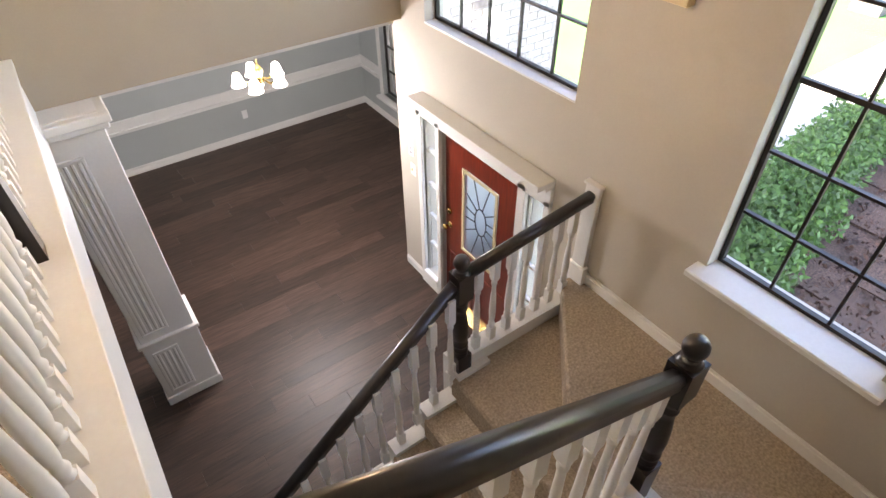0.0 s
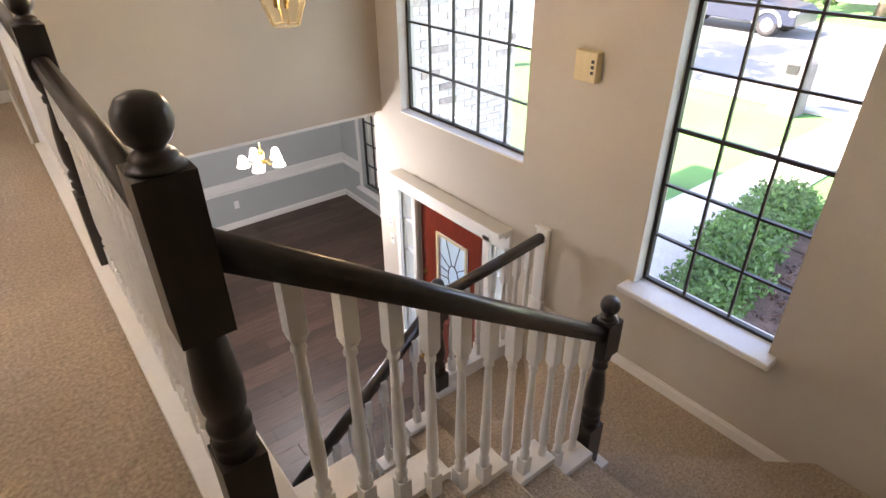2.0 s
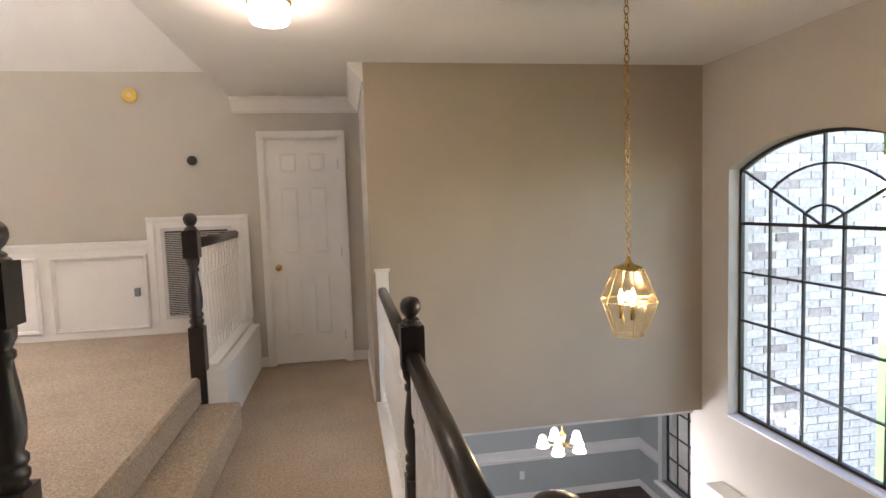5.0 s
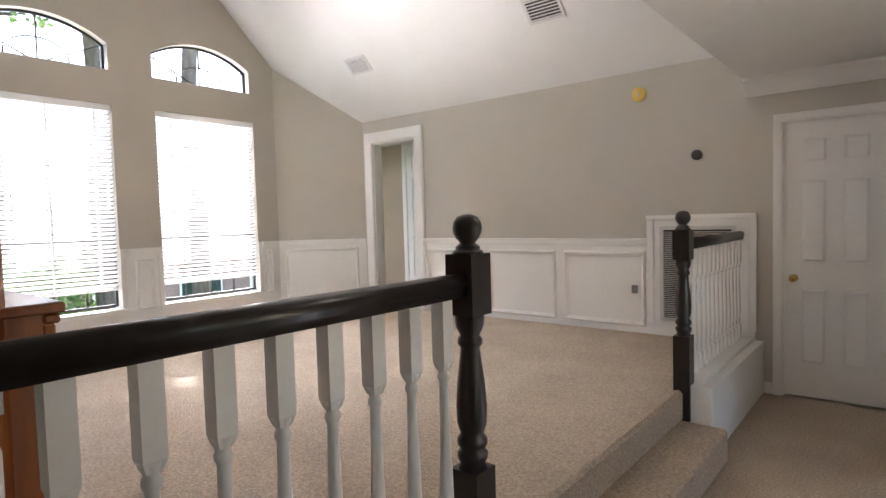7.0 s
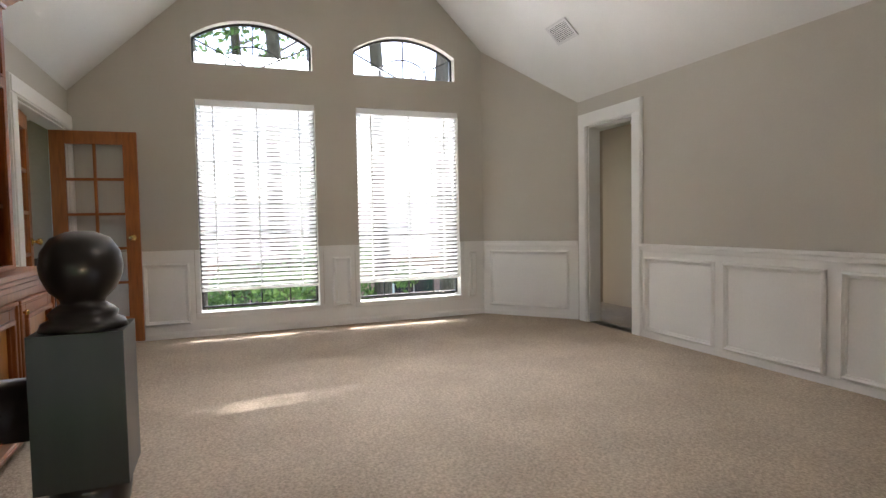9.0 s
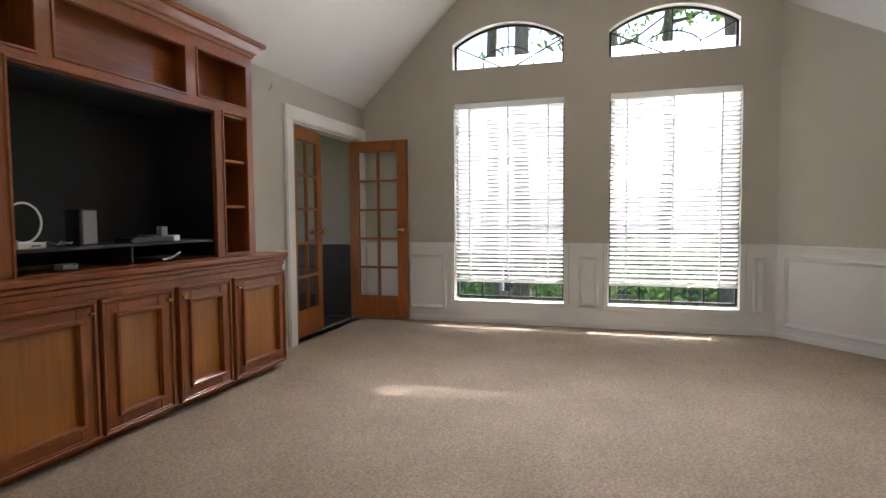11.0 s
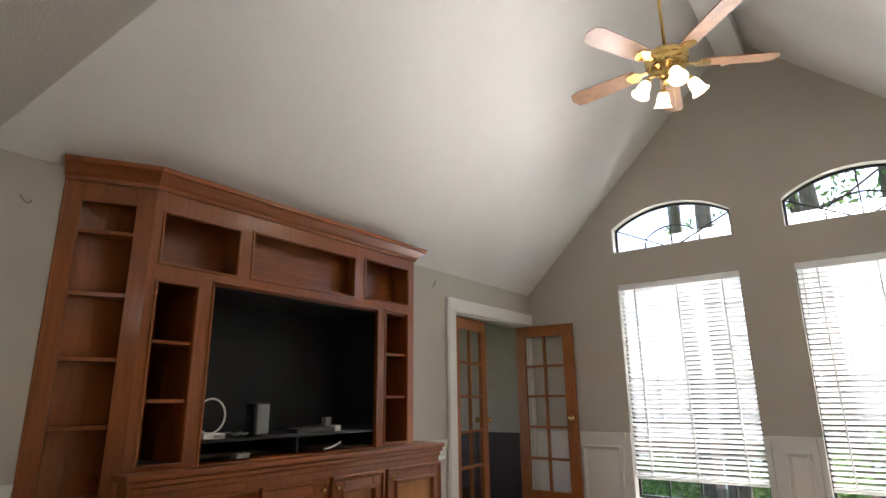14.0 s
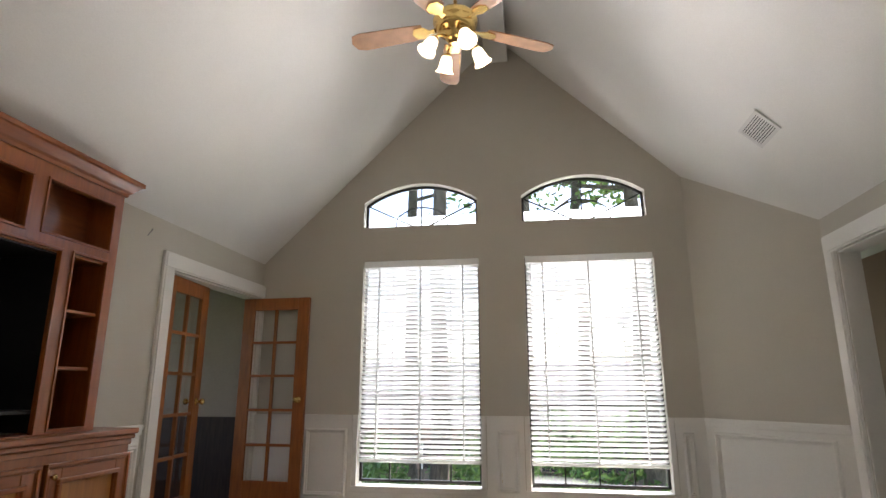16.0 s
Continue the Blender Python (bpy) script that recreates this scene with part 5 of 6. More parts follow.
lathe(bm, [(0.02, vault(RIDGE) - 0.35), (0.06, vault(RIDGE) - 0.31), (0.065, vault(RIDGE) - 0.272)], 16, FM)
part("canopy", bm, BRASS, fan)
bm = bmesh.new()
lathe(bm, [(0.02, FZ + 0.11), (0.05, FZ + 0.10), (0.06, FZ + 0.085), (0.115, FZ + 0.075), (0.135, FZ + 0.05), (0.135, FZ + 0.02), (0.12, FZ + 0.005), (0.13, FZ - 0.01), (0.10, FZ - 0.04), (0.06, FZ - 0.055), (0.065, FZ - 0.075), (0.045, FZ - 0.10), (0.02, FZ - 0.115)], 24, FM)
part("motor", bm, BRASS, fan, "polished brass motor housing")
for k in range(5):
    a = radians(120 + 72 * k)
    M = FM @ Matrix.Rotation(a, 4, "Z") @ Matrix.Translation((0, 0, FZ + 0.0)) @ Matrix.Rotation(radians(11), 4, "X")
    bm = bmesh.new()
    pts = [(0.20, -0.055), (0.30, -0.062), (0.60, -0.07), (0.65, -0.055), (0.672, 0.0), (0.65, 0.055), (0.60, 0.07), (0.30, 0.062), (0.20, 0.055)]
    prism(bm, pts, "z", -0.003, 0.004)
    bmesh.ops.transform(bm, matrix=M, verts=bm.verts)
    blade = part("blade", bm, BLADE, fan)
    bm = bmesh.new()
    prism(bm, [(0.10, -0.02), (0.16, -0.012), (0.20, -0.045), (0.25, -0.04), (0.27, 0.0), (0.25, 0.04), (0.20, 0.045), (0.16, 0.012), (0.10, 0.02)], "z", -0.011, -0.004)
    bmesh.ops.transform(bm, matrix=M, verts=bm.verts)
    part("blade_iron", bm, BRASS, blade)
for k in range(4):
    a = radians(30 + 90 * k)
    M = FM @ Matrix.Rotation(a, 4, "Z")
    bm = bmesh.new()
    pr = [(0.04, FZ - 0.085), (0.08, FZ - 0.075), (0.115, FZ - 0.085), (0.13, FZ - 0.11)]
    for p, q in zip(pr, pr[1:]):
        beam(bm, (p[0], 0, p[1]), (q[0], 0, q[1]), 0.012, 0.012, (0, 1, 0))
    bmesh.ops.transform(bm, matrix=M, verts=bm.verts)
    arm = part("lamp_arm", bm, BRASS, fan)
    T = M @ Matrix.Translation((0.128, 0, FZ - 0.105)) @ Matrix.Rotation(radians(-28), 4, "Y")
    bm = bmesh.new()
    lathe(bm, [(0.022, 0.0), (0.026, -0.01), (0.024, -0.02)], 12, T)
    part("socket", bm, BRASS, arm)
    bm = bmesh.new()
    lathe(bm, [(0.022, -0.012), (0.034, -0.03), (0.040, -0.06), (0.042, -0.085), (0.050, -0.105), (0.058, -0.115), (0.046, -0.104), (0.036, -0.06)], 16, T)
    part("shade", bm, SHADE, arm, "frosted tulip shade, lit")
    q = T @ Vector((0, 0, -0.15))
    bulb(q.x, q.y, q.z, 0.55)
bm = bmesh.new()
lathe(bm, [(0.0015, FZ - 0.34), (0.0015, FZ - 0.11)], 6, FM @ Matrix.Translation((0.03, 0.03, 0)))
part("pull_chain", bm, BRASS, fan)

# ---- foyer lantern ----
PX, PY = 0.465, 1.75
lant = thing("pendant_lantern", "lit faceted glass pendant lantern with brass edges on a chain", "pendant lamp", (PX, PY, 1.0))
rings = [(0.062, 1.135), (0.117, 1.005), (0.060, 0.862)]
V = [[Vector((PX + r * math.cos(math.pi / 3 * k + 0.3), PY + r * math.sin(math.pi / 3 * k + 0.3), z)) for k in range(6)] for r, z in rings]
for lv in (0, 1):
    for k in range(6):
        bm = bmesh.new()
        quad = [V[lv][k], V[lv][(k + 1) % 6], V[lv + 1][(k + 1) % 6], V[lv + 1][k]]
        c = Vector((PX, PY, 1.0))
        inner = [v + (c - v).normalized() * 0.004 for v in quad]
        A, B = [bm.verts.new(v) for v in quad], [bm.verts.new(v) for v in inner]
        bm.faces.new(A)
        bm.faces.new(B[::-1])
        for i in range(4):
            bm.faces.new((A[i], B[i], B[(i + 1) % 4], A[(i + 1) % 4]))
        pn = part("pane", bm, AMBER, lant, "bevelled glass pane")
        pn.visible_shadow = False
bm = bmesh.new()
for lv in range(3):
    for k in range(6):
        beam(bm, V[lv][k], V[lv][(k + 1) % 6], 0.003, 0.003)
        if lv < 2:
            beam(bm, V[lv][k], V[lv + 1][k], 0.003, 0.003)
part("edges", bm, BRASS, lant)
bm = bmesh.new()
lathe(bm, [(0.064, 1.132), (0.060, 1.142), (0.025, 1.155), (0.012, 1.165), (0.008, 1.185)], 12, Matrix.Translation((PX, PY, 0)))
part("cap", bm, BRASS, lant)
for k in range(3):
    a = 2 * math.pi * k / 3 + 0.5
    bx, by = PX + 0.03 * math.cos(a), PY + 0.03 * math.sin(a)
    bm = bmesh.new()
    lathe(bm, [(0.008, 0.93), (0.008, 0.985), (0.011, 0.99)], 8, Matrix.Translation((bx, by, 0)))
    part("candle", bm, BRASS, lant)
    bm = bmesh.new()
    lathe(bm, [(0.006, 0.99), (0.011, 1.01), (0.009, 1.03), (0.002, 1.05)], 8, Matrix.Translation((bx, by, 0)))
    part("bulb", bm, BULB, lant, "glowing candle bulb").visible_shadow = False
bulb(PX, PY, 1.02, 2.0, (1.0, 0.76, 0.46), 0.02)
bm = bmesh.new()
def link(bm, z, turn):
    pts = [(0.010 * math.cos(2 * math.pi * k / 8), 0.019 * math.sin(2 * math.pi * k / 8)) for k in range(8)]
    for i in range(8):
        a, b = pts[i], pts[(i + 1) % 8]
        pa = (PX + (a[0] if turn else 0), PY + (0 if turn else a[0]), z + a[1])
        pb = (PX + (b[0] if turn else 0), PY + (0 if turn else b[0]), z + b[1])
        beam(bm, pa, pb, 0.004, 0.004, (1, 1, 0.1))
z = 1.20
k = 0
while z < HC - 0.05:
    link(bm, z, k % 2)
    z += 0.031
    k += 1
part("chain", bm, BRASS, lant, "brass chain")
bm = bmesh.new()
lathe(bm, [(0.055, HC - 0.001), (0.05, HC - 0.02), (0.015, HC - 0.035)], 16, Matrix.Translation((PX, PY, 0)))
part("canopy", bm, BRASS, lant)

# ---- hall flush light ----
hl_ = thing("flush_ceiling_light", "lit white drum ceiling light in the hall", "ceiling light", (-0.97, 2.45, HC))
bm = bmesh.new()
lathe(bm, [(0.105, HC - 0.001), (0.105, HC - 0.02), (0.098, HC - 0.025)], 24, Matrix.Translation((-0.97, 2.45, 0)))
part("rim", bm, BRASS, hl_)
bm = bmesh.new()
lathe(bm, [(0.092, HC - 0.02), (0.095, HC - 0.09), (0.085, HC - 0.11), (0.04, HC - 0.118)], 24, Matrix.Translation((-0.97, 2.45, 0)))
part("shade", bm, SHADEW, hl_, "glowing white glass").visible_shadow = False
bulb(-0.97, 2.45, HC - 0.17, 0.7, (1.0, 0.84, 0.64), 0.06)

# ---- dining chandelier ----
HX, HY, HZ = 1.09, 4.13, -0.66
ch = thing("chandelier", "five-arm chandelier with glowing white bell shades", "chandelier", (HX, HY, HZ))
bm = bmesh.new()
lathe(bm, [(0.006, -0.36), (0.006, -0.55), (0.02, -0.56), (0.035, -0.60), (0.02, -0.64), (0.03, -0.68), (0.012, -0.72), (0.003, -0.73)], 12, Matrix.Translation((HX, HY, 0)))
part("stem", bm, BRASS, ch)
for k in range(5):
    a = 2 * math.pi * k / 5 + 0.35
    M = Matrix.Translation((HX, HY, 0)) @ Matrix.Rotation(a, 4, "Z")
    bm = bmesh.new()
    pr = [(0.02, -0.66), (0.08, -0.69), (0.14, -0.66), (0.165, -0.60)]
    for p, q in zip(pr, pr[1:]):
        beam(bm, (p[0], 0, p[1]), (q[0], 0, q[1]), 0.010, 0.010, (0, 1, 0))
    bmesh.ops.transform(bm, matrix=M, verts=bm.verts)
    arm = part("arm", bm, BRASS, ch)
    bm = bmesh.new()
    lathe(bm, [(0.022, -0.595), (0.034, -0.62), (0.042, -0.66), (0.056, -0.69), (0.05, -0.688), (0.036, -0.655)], 14, M @ Matrix.Translation((0.165, 0, 0)))
    part("shade", bm, SHADEW, arm, "glowing white bell shade")
bulb(HX, HY, HZ - 0.14, 11.0, (0.86, 0.93, 1.0), 0.12)

# ---- wall and ceiling fittings ----
def plate(name, label, category, c, axis, side, w, h, mat=None):
    t = thing(name, label, category, c)
    bm = bmesh.new()
    x, y, z = c
    if axis == "y":
        box(bm, x - w / 2, x + w / 2, y, y + side * 0.006, z - h / 2, z + h / 2)
    else:
        box(bm, x, x + side * 0.006, y - w / 2, y + w / 2, z - h / 2, z + h / 2)
    part("plate", bm, mat or WHITEP, t, bevel=0.0015)
    return t

def nub(t, name, c, sx, sy, sz, mat):
    x, y, z = c
    part(name, boxes((x - sx, x + sx, y - sy, y + sy, z - sz, z + sz)), mat, t)

sw = plate("light_switch", "white double toggle switch plate on the greige wall", "switch", (-1.785, YS, 1.62), "y", 1, 0.115, 0.115)
for dx_ in (-0.023, 0.023):
    nub(sw, "toggle", (-1.785 + dx_, YS + 0.012, 1.625), 0.005, 0.008, 0.011, IVORY)
smoke = thing("smoke_detector", "round yellowed smoke detector high on the wall", "smoke detector", (-2.42, YN, 2.434))
bm = bmesh.new()
lathe(bm, [(0.062, 0), (0.062, 0.018), (0.052, 0.032), (0.030, 0.038), (0.005, 0.038)], 24, Matrix.Translation((-2.42, YN, 2.434)) @ Vector((0, -1, 0)).to_track_quat("Z", "Y").to_matrix().to_4x4())
part("cover", bm, YELLOWP, smoke)
bm = bmesh.new()
lathe(bm, [(0.02, 0.038), (0.018, 0.043), (0.003, 0.043)], 14, Matrix.Translation((-2.42, YN, 2.434)) @ Vector((0, -1, 0)).to_track_quat("Z", "Y").to_matrix().to_4x4())
part("button", bm, IVORY, smoke)
th = thing("thermostat", "small round black thermostat on the wall", "thermostat", (-1.952, YN, 1.876))
bm = bmesh.new()
lathe(bm, [(0.042, 0), (0.042, 0.022), (0.036, 0.028), (0.004, 0.029)], 24, Matrix.Translation((-1.952, YN, 1.876)) @ Vector((0, -1, 0)).to_track_quat("Z", "Y").to_matrix().to_4x4())
part("dial", bm, BLACKP, th)
ou = plate("wall_outlet", "white outlet with a plugged-in adapter on the wainscot", "outlet", (-2.46, YN - 0.009, 0.72), "y", -1, 0.07, 0.115)
nub(ou, "plug", (-2.462, YN - 0.04, 0.755), 0.018, 0.025, 0.035, GREYP)
ou2 = plate("wall_outlet", "white outlet between the rear windows", "outlet", (XW + 0.008, 2.50, 0.69), "x", 1, 0.07, 0.115)
for dz_ in (-0.025, 0.025):
    nub(ou2, "socket", (XW + 0.015, 2.50, 0.69 + dz_), 0.002, 0.014, 0.014, IVORY)
plate("wall_outlet", "white outlet on the dining room wall", "outlet", (1.63, YD, -2.42), "y", -1, 0.07, 0.115)
fs = plate("light_switch", "white switch plate beside the entrance", "switch", (XF, 3.55, -1.55), "x", -1, 0.07, 0.115)
nub(fs, "toggle", (XF - 0.012, 3.55, -1.545), 0.008, 0.005, 0.011, IVORY)
kp = plate("alarm_keypad", "small white keypad above the entrance switch", "keypad", (XF, 3.57, -1.36), "x", -1, 0.07, 0.11)
for dz_ in (-0.02, 0.02):
    nub(kp, "button", (XF - 0.008, 3.57, -1.36 + dz_), 0.003, 0.015, 0.008, GREYP)
chime = thing("door_chime", "ivory door chime box with dark slots on the foyer wall", "door chime", (XF, 1.385, 0.52))
bm = boxes((XF - 0.055, XF, 1.31, 1.46, 0.44, 0.605))
part("case", bm, IVORY, chime, bevel=0.004)
for k in range(3):
    part("slot", boxes((XF - 0.057, XF - 0.0545, 1.325, 1.345, 0.487 + k * 0.03, 0.505 + k * 0.03)), BLACKP, chime)
curve_tube("wall_hook", [(-5.0, YS + 0.004, 2.53), (-5.0, YS + 0.02, 2.525), (-4.97, YS + 0.03, 2.51), (-4.95, YS + 0.02, 2.47)], 0.003, GREYP, "small bent grey wire hanging from the wall", "wire")
curve_tube("wall_hook", [(-1.95, YS + 0.004, 2.43), (-1.95, YS + 0.02, 2.42), (-1.92, YS + 0.03, 2.40), (-1.90, YS + 0.02, 2.44)], 0.003, GREYP, "small bent grey wire hanging from the wall", "wire")


def slope_vent(cx_, cy_, w, d, n, label):
    """A register on the north slope of the vault."""
    t = thing("ceiling_register", label, "ceiling vent", (cx_, cy_, vault(cy_)))
    th_ = math.atan(SLOPE)
    M = Matrix.Translation((cx_, cy_, vault(cy_))) @ Matrix.Rotation(-th_, 4, "X")
    def put(name, mat, *spec):
        bm = bmesh.new()
        for b in spec:
            box(bm, *b)
        bmesh.ops.transform(bm, matrix=M, verts=bm.verts)
        return part(name, bm, mat, t)
    # dark sheet in place of the shaded duct behind the louvres
    put("shade_backing", DUCT_SHADE, (-w / 2 + 0.02, w / 2 - 0.02, -d / 2 + 0.02, d / 2 - 0.02, -0.004, -0.002))
    put("register_rim", VENTM, (-w / 2, w / 2, -d / 2, -d / 2 + 0.025, -0.012, -0.001), (-w / 2, w / 2, d / 2 - 0.025, d / 2, -0.012, -0.001), (-w / 2, -w / 2 + 0.025, -d / 2 + 0.025, d / 2 - 0.025, -0.012, -0.001), (w / 2 - 0.025, w / 2, -d / 2 + 0.025, d / 2 - 0.025, -0.012, -0.001))
    for k in range(n):
        u = -d / 2 + 0.035 + (d - 0.07) * k / (n - 1)
        put("louvre", VENTM, (-w / 2 + 0.025, w / 2 - 0.025, u - 0.005, u + 0.005, -0.010, -0.006))
    return t


slope_vent(-3.03, 4.355, 0.34, 0.24, 7, "large white ceiling register on the vaulted slope")
slope_vent(-5.36, 4.385, 0.32, 0.20, 9, "small white ceiling register on the vaulted slope")

# ---- dining room and foyer trim ----
pil = tagged(thing("column_pilaster", "square white column with fluted panels at the dining room opening", "column", (-0.2, 3.58, ZL)), kind="structure")
px0, px1, py0, py1 = -0.43, -0.045, 3.42, 3.74
pa, pb = px0 + 0.035, px1 - 0.165
bm = boxes((px0, px1, py0, py1, ZL + 0.72, -0.27))
part("shaft", bm, TRIM, pil, bevel=0.006)
bm = boxes((px0 - 0.012, px1 + 0.012, py0 - 0.012, py1 + 0.012, ZL, ZL + 0.70))
part("pedestal", bm, TRIM, pil, bevel=0.006)
bm = boxes((px0 - 0.03, px1 + 0.03, py0 - 0.03, py1 + 0.03, ZL + 0.70, ZL + 0.735), (px0 - 0.025, px1 + 0.025, py0 - 0.025, py1 + 0.025, ZL, ZL + 0.09))
part("band", bm, TRIM, pil, bevel=0.006)
bm = boxes((px0 - 0.03, px1 + 0.05, py0 - 0.05, py1 + 0.03, -0.33, -0.275), (px0 - 0.015, px1 + 0.03, py0 - 0.03, py1 + 0.015, -0.37, -0.33))
part("capital", bm, TRIM, pil, bevel=0.006)
for z0, z1, o in ((ZL + 0.80, -0.50, 0.0), (ZL + 0.14, ZL + 0.62, -0.012)):
    bm = bmesh.new()
    y = py0 + o
    for a in ((pa, pb, z0, z0 + 0.02), (pa, pb, z1 - 0.02, z1), (pa, pa + 0.02, z0 + 0.02, z1 - 0.02), (pb - 0.02, pb, z0 + 0.02, z1 - 0.02)):
        box(bm, a[0], a[1], y - 0.012, y, a[2], a[3])
    part("panel_moulding", bm, TRIM, pil, bevel=0.003)
    for k in range(4):
        x = pa + 0.037 + k * 0.0375
        bm = bmesh.new()
        box(bm, x - 0.011, x + 0.011, y - 0.012, y, z0 + 0.03, z1 - 0.03)
        part("flute", bm, TRIM, pil, bevel=0.008)
bm = bmesh.new()
base_x(bm, -2.45, XD, YD, -1, ZL, 0.10)
base_y(bm, 3.76, YD, XD, -1, ZL, 0.10)
base_y(bm, 3.43, 3.73, XF, -1, ZL, 0.10)
base_x(bm, XF - 0.014, XF + 0.16, 3.73, 1, ZL, 0.10)
run("baseboard_ground", bm, TRIM, "white baseboards on the ground floor", "baseboard")
bm = bmesh.new()
for z0, z1, d in ((-2.21, -2.17, 0.035), (-2.17, -2.08, 0.012), (-2.08, -2.045, 0.028)):
    box(bm, -2.45, XD, YD - d, YD, z0, z1)
    for a, b in ((3.76, DWIN[0] - 0.07), (DWIN[1] + 0.07, YD)):
        box(bm, XD - d, XD, a, b, z0, z1)
run("trim_chair_rail", bm, TRIM, "wide white chair rail in the dining room", "trim", 0.004)
# ---- door seen through the cased opening ----
pd_ = tagged(thing("door_passage", "white panelled door standing in the passage", "door", (-5.7, 5.85, G)), kind="structure")
six_panel(-6.04, -5.44, 5.85, G + 0.01, G + 2.03, pd_)
bm = boxes((-6.12, -6.045, 5.845, 5.899, G, G + 2.03), (-5.435, -5.36, 5.845, 5.899, G, G + 2.03), (-6.12, -5.36, 5.845, 5.899, G + 2.03, G + 2.11))
part("casing", bm, TRIM, pd_, bevel=0.003)

# ---- outdoors, front ----
GZ = -2.95
bm = boxes((-220, 220, -220, 220, GZ - 0.3, GZ))
structure("ground", bm, GRASS, "mown lawn round the house", "ground")
bm = boxes((2.23, 6.1, 1.95, 3.55, GZ, GZ + 0.06), (6.1, 14.2, 2.55, 3.75, GZ, GZ + 0.05))
structure("pavement_walk", bm, CONCRETE, "pale concrete porch and front walk", "pavement", 0.01)
bm = boxes((14.6, 24.6, -60, 60, GZ, GZ + 0.012))
structure("road", bm, ASPHALT, "pale sunlit street", "road")
bm = boxes((14.2, 14.6, -60, 60, GZ, GZ + 0.10), (24.6, 25.0, -60, 60, GZ, GZ + 0.10))
structure("pavement_kerb", bm, CONCRETE, "concrete kerbs", "kerb", 0.02)
bm = boxes((25.6, 27.0, -60, 60, GZ, GZ + 0.03))
structure("pavement_far", bm, CONCRETE, "far pavement", "pavement")
bm = bmesh.new()
rnd = random.Random(4)
for i in range(14):
    for j in range(12):
        x0, y0 = 2.25 + i * 0.48, -3.6 + j * 0.46
        if y0 > 1.75:
            continue
        h = 0.03 + 0.03 * rnd.random()
        box(bm, x0, x0 + 0.48, y0, y0 + 0.46, GZ, GZ + h)
structure("ground_mulch_bed", bm, MULCH, "reddish bark mulch bed", "mulch")
bm = boxes((2.9, 3.05, -3.6, 1.8, GZ, GZ + 0.10), (3.05, 9.0, 2.45, 2.53, GZ, GZ + 0.08))
structure("pavement_edging", bm, CONCRETE, "concrete bed edging", "kerb", 0.01)


def leaves(name, mat, centres, n, size, seed, flat=1.0):
    """Small folded leaves strewn through ellipsoid clumps (x, y, z, rx, ry, rz), as one mesh."""
    r = random.Random(seed)
    vs, fs = [], []
    total = sum((c[3] * c[4] * c[5]) ** 0.667 for c in centres)
    for c in centres:
        k = int(n * (c[3] * c[4] * c[5]) ** 0.667 / total)
        for _ in range(k):
            d = Vector((r.gauss(0, 1), r.gauss(0, 1), r.gauss(0, 1) * flat)).normalized()
            s = r.uniform(0.55, 1.06)
            p = Vector((c[0] + d.x * c[3] * s, c[1] + d.y * c[4] * s, c[2] + d.z * c[5] * s))
            a = Vector((r.gauss(0, 1), r.gauss(0, 1), r.gauss(0, 1))).normalized()
            b = a.orthogonal().normalized()
            w = size * r.uniform(0.6, 1.3)
            i = len(vs)
            vs += [p - a * w, p + b * w * 0.45, p + a * w, p - b * w * 0.45]
            fs.append((i, i + 1, i + 2, i + 3))
    me = bpy.data.meshes.new(name)
    me.from_pydata([tuple(v) for v in vs], [], fs)
    me.materials.append(mat)
    return me


def hedge(name, pts, r, h, n, seed, label):
    rr = random.Random(seed)
    cs = []
    for (x0, y0), (x1, y1) in zip(pts, pts[1:]):
        m = max(2, int(math.hypot(x1 - x0, y1 - y0) / 0.32))
        for k in range(m):
            f_ = k / m
            cs.append((x0 + (x1 - x0) * f_ + rr.uniform(-.1, .1), y0 + (y1 - y0) * f_ + rr.uniform(-.12, .12), GZ + h * 0.5, r * rr.uniform(.8, 1.15), r * rr.uniform(.8, 1.15), h * rr.uniform(.45, .62)))
    t = thing(name, label, "hedge", (*pts[0], GZ))
    ob = new("foliage", leaves("foliage", LEAF, cs, n, 0.045, seed))
    ob.parent = t
    ob.matrix_parent_inverse = world_of(t).inverted()
    bm = bmesh.new()
    for c in cs[::2]:
        lathe(bm, [(0.03, GZ), (0.02, GZ + h * 0.6)], 6, Matrix.Translation((c[0], c[1], 0)))
    part("stems", bm, BARK, t)


hedge("boxwood_hedge", [(4.1, 1.55), (6.0, 1.95), (8.8, 2.25)], 0.46, 0.68, 16000, 2, "clipped green boxwood hedge along the front walk")
hedge("boxwood_hedge", [(3.35, -1.2), (3.45, 1.5)], 0.30, 0.42, 7000, 3, "low green hedge under the stair window")
hedge("round_shrub", [(9.6, 1.2), (9.9, 1.4)], 0.5, 0.8, 4000, 5, "rounded green shrub at the end of the bed")


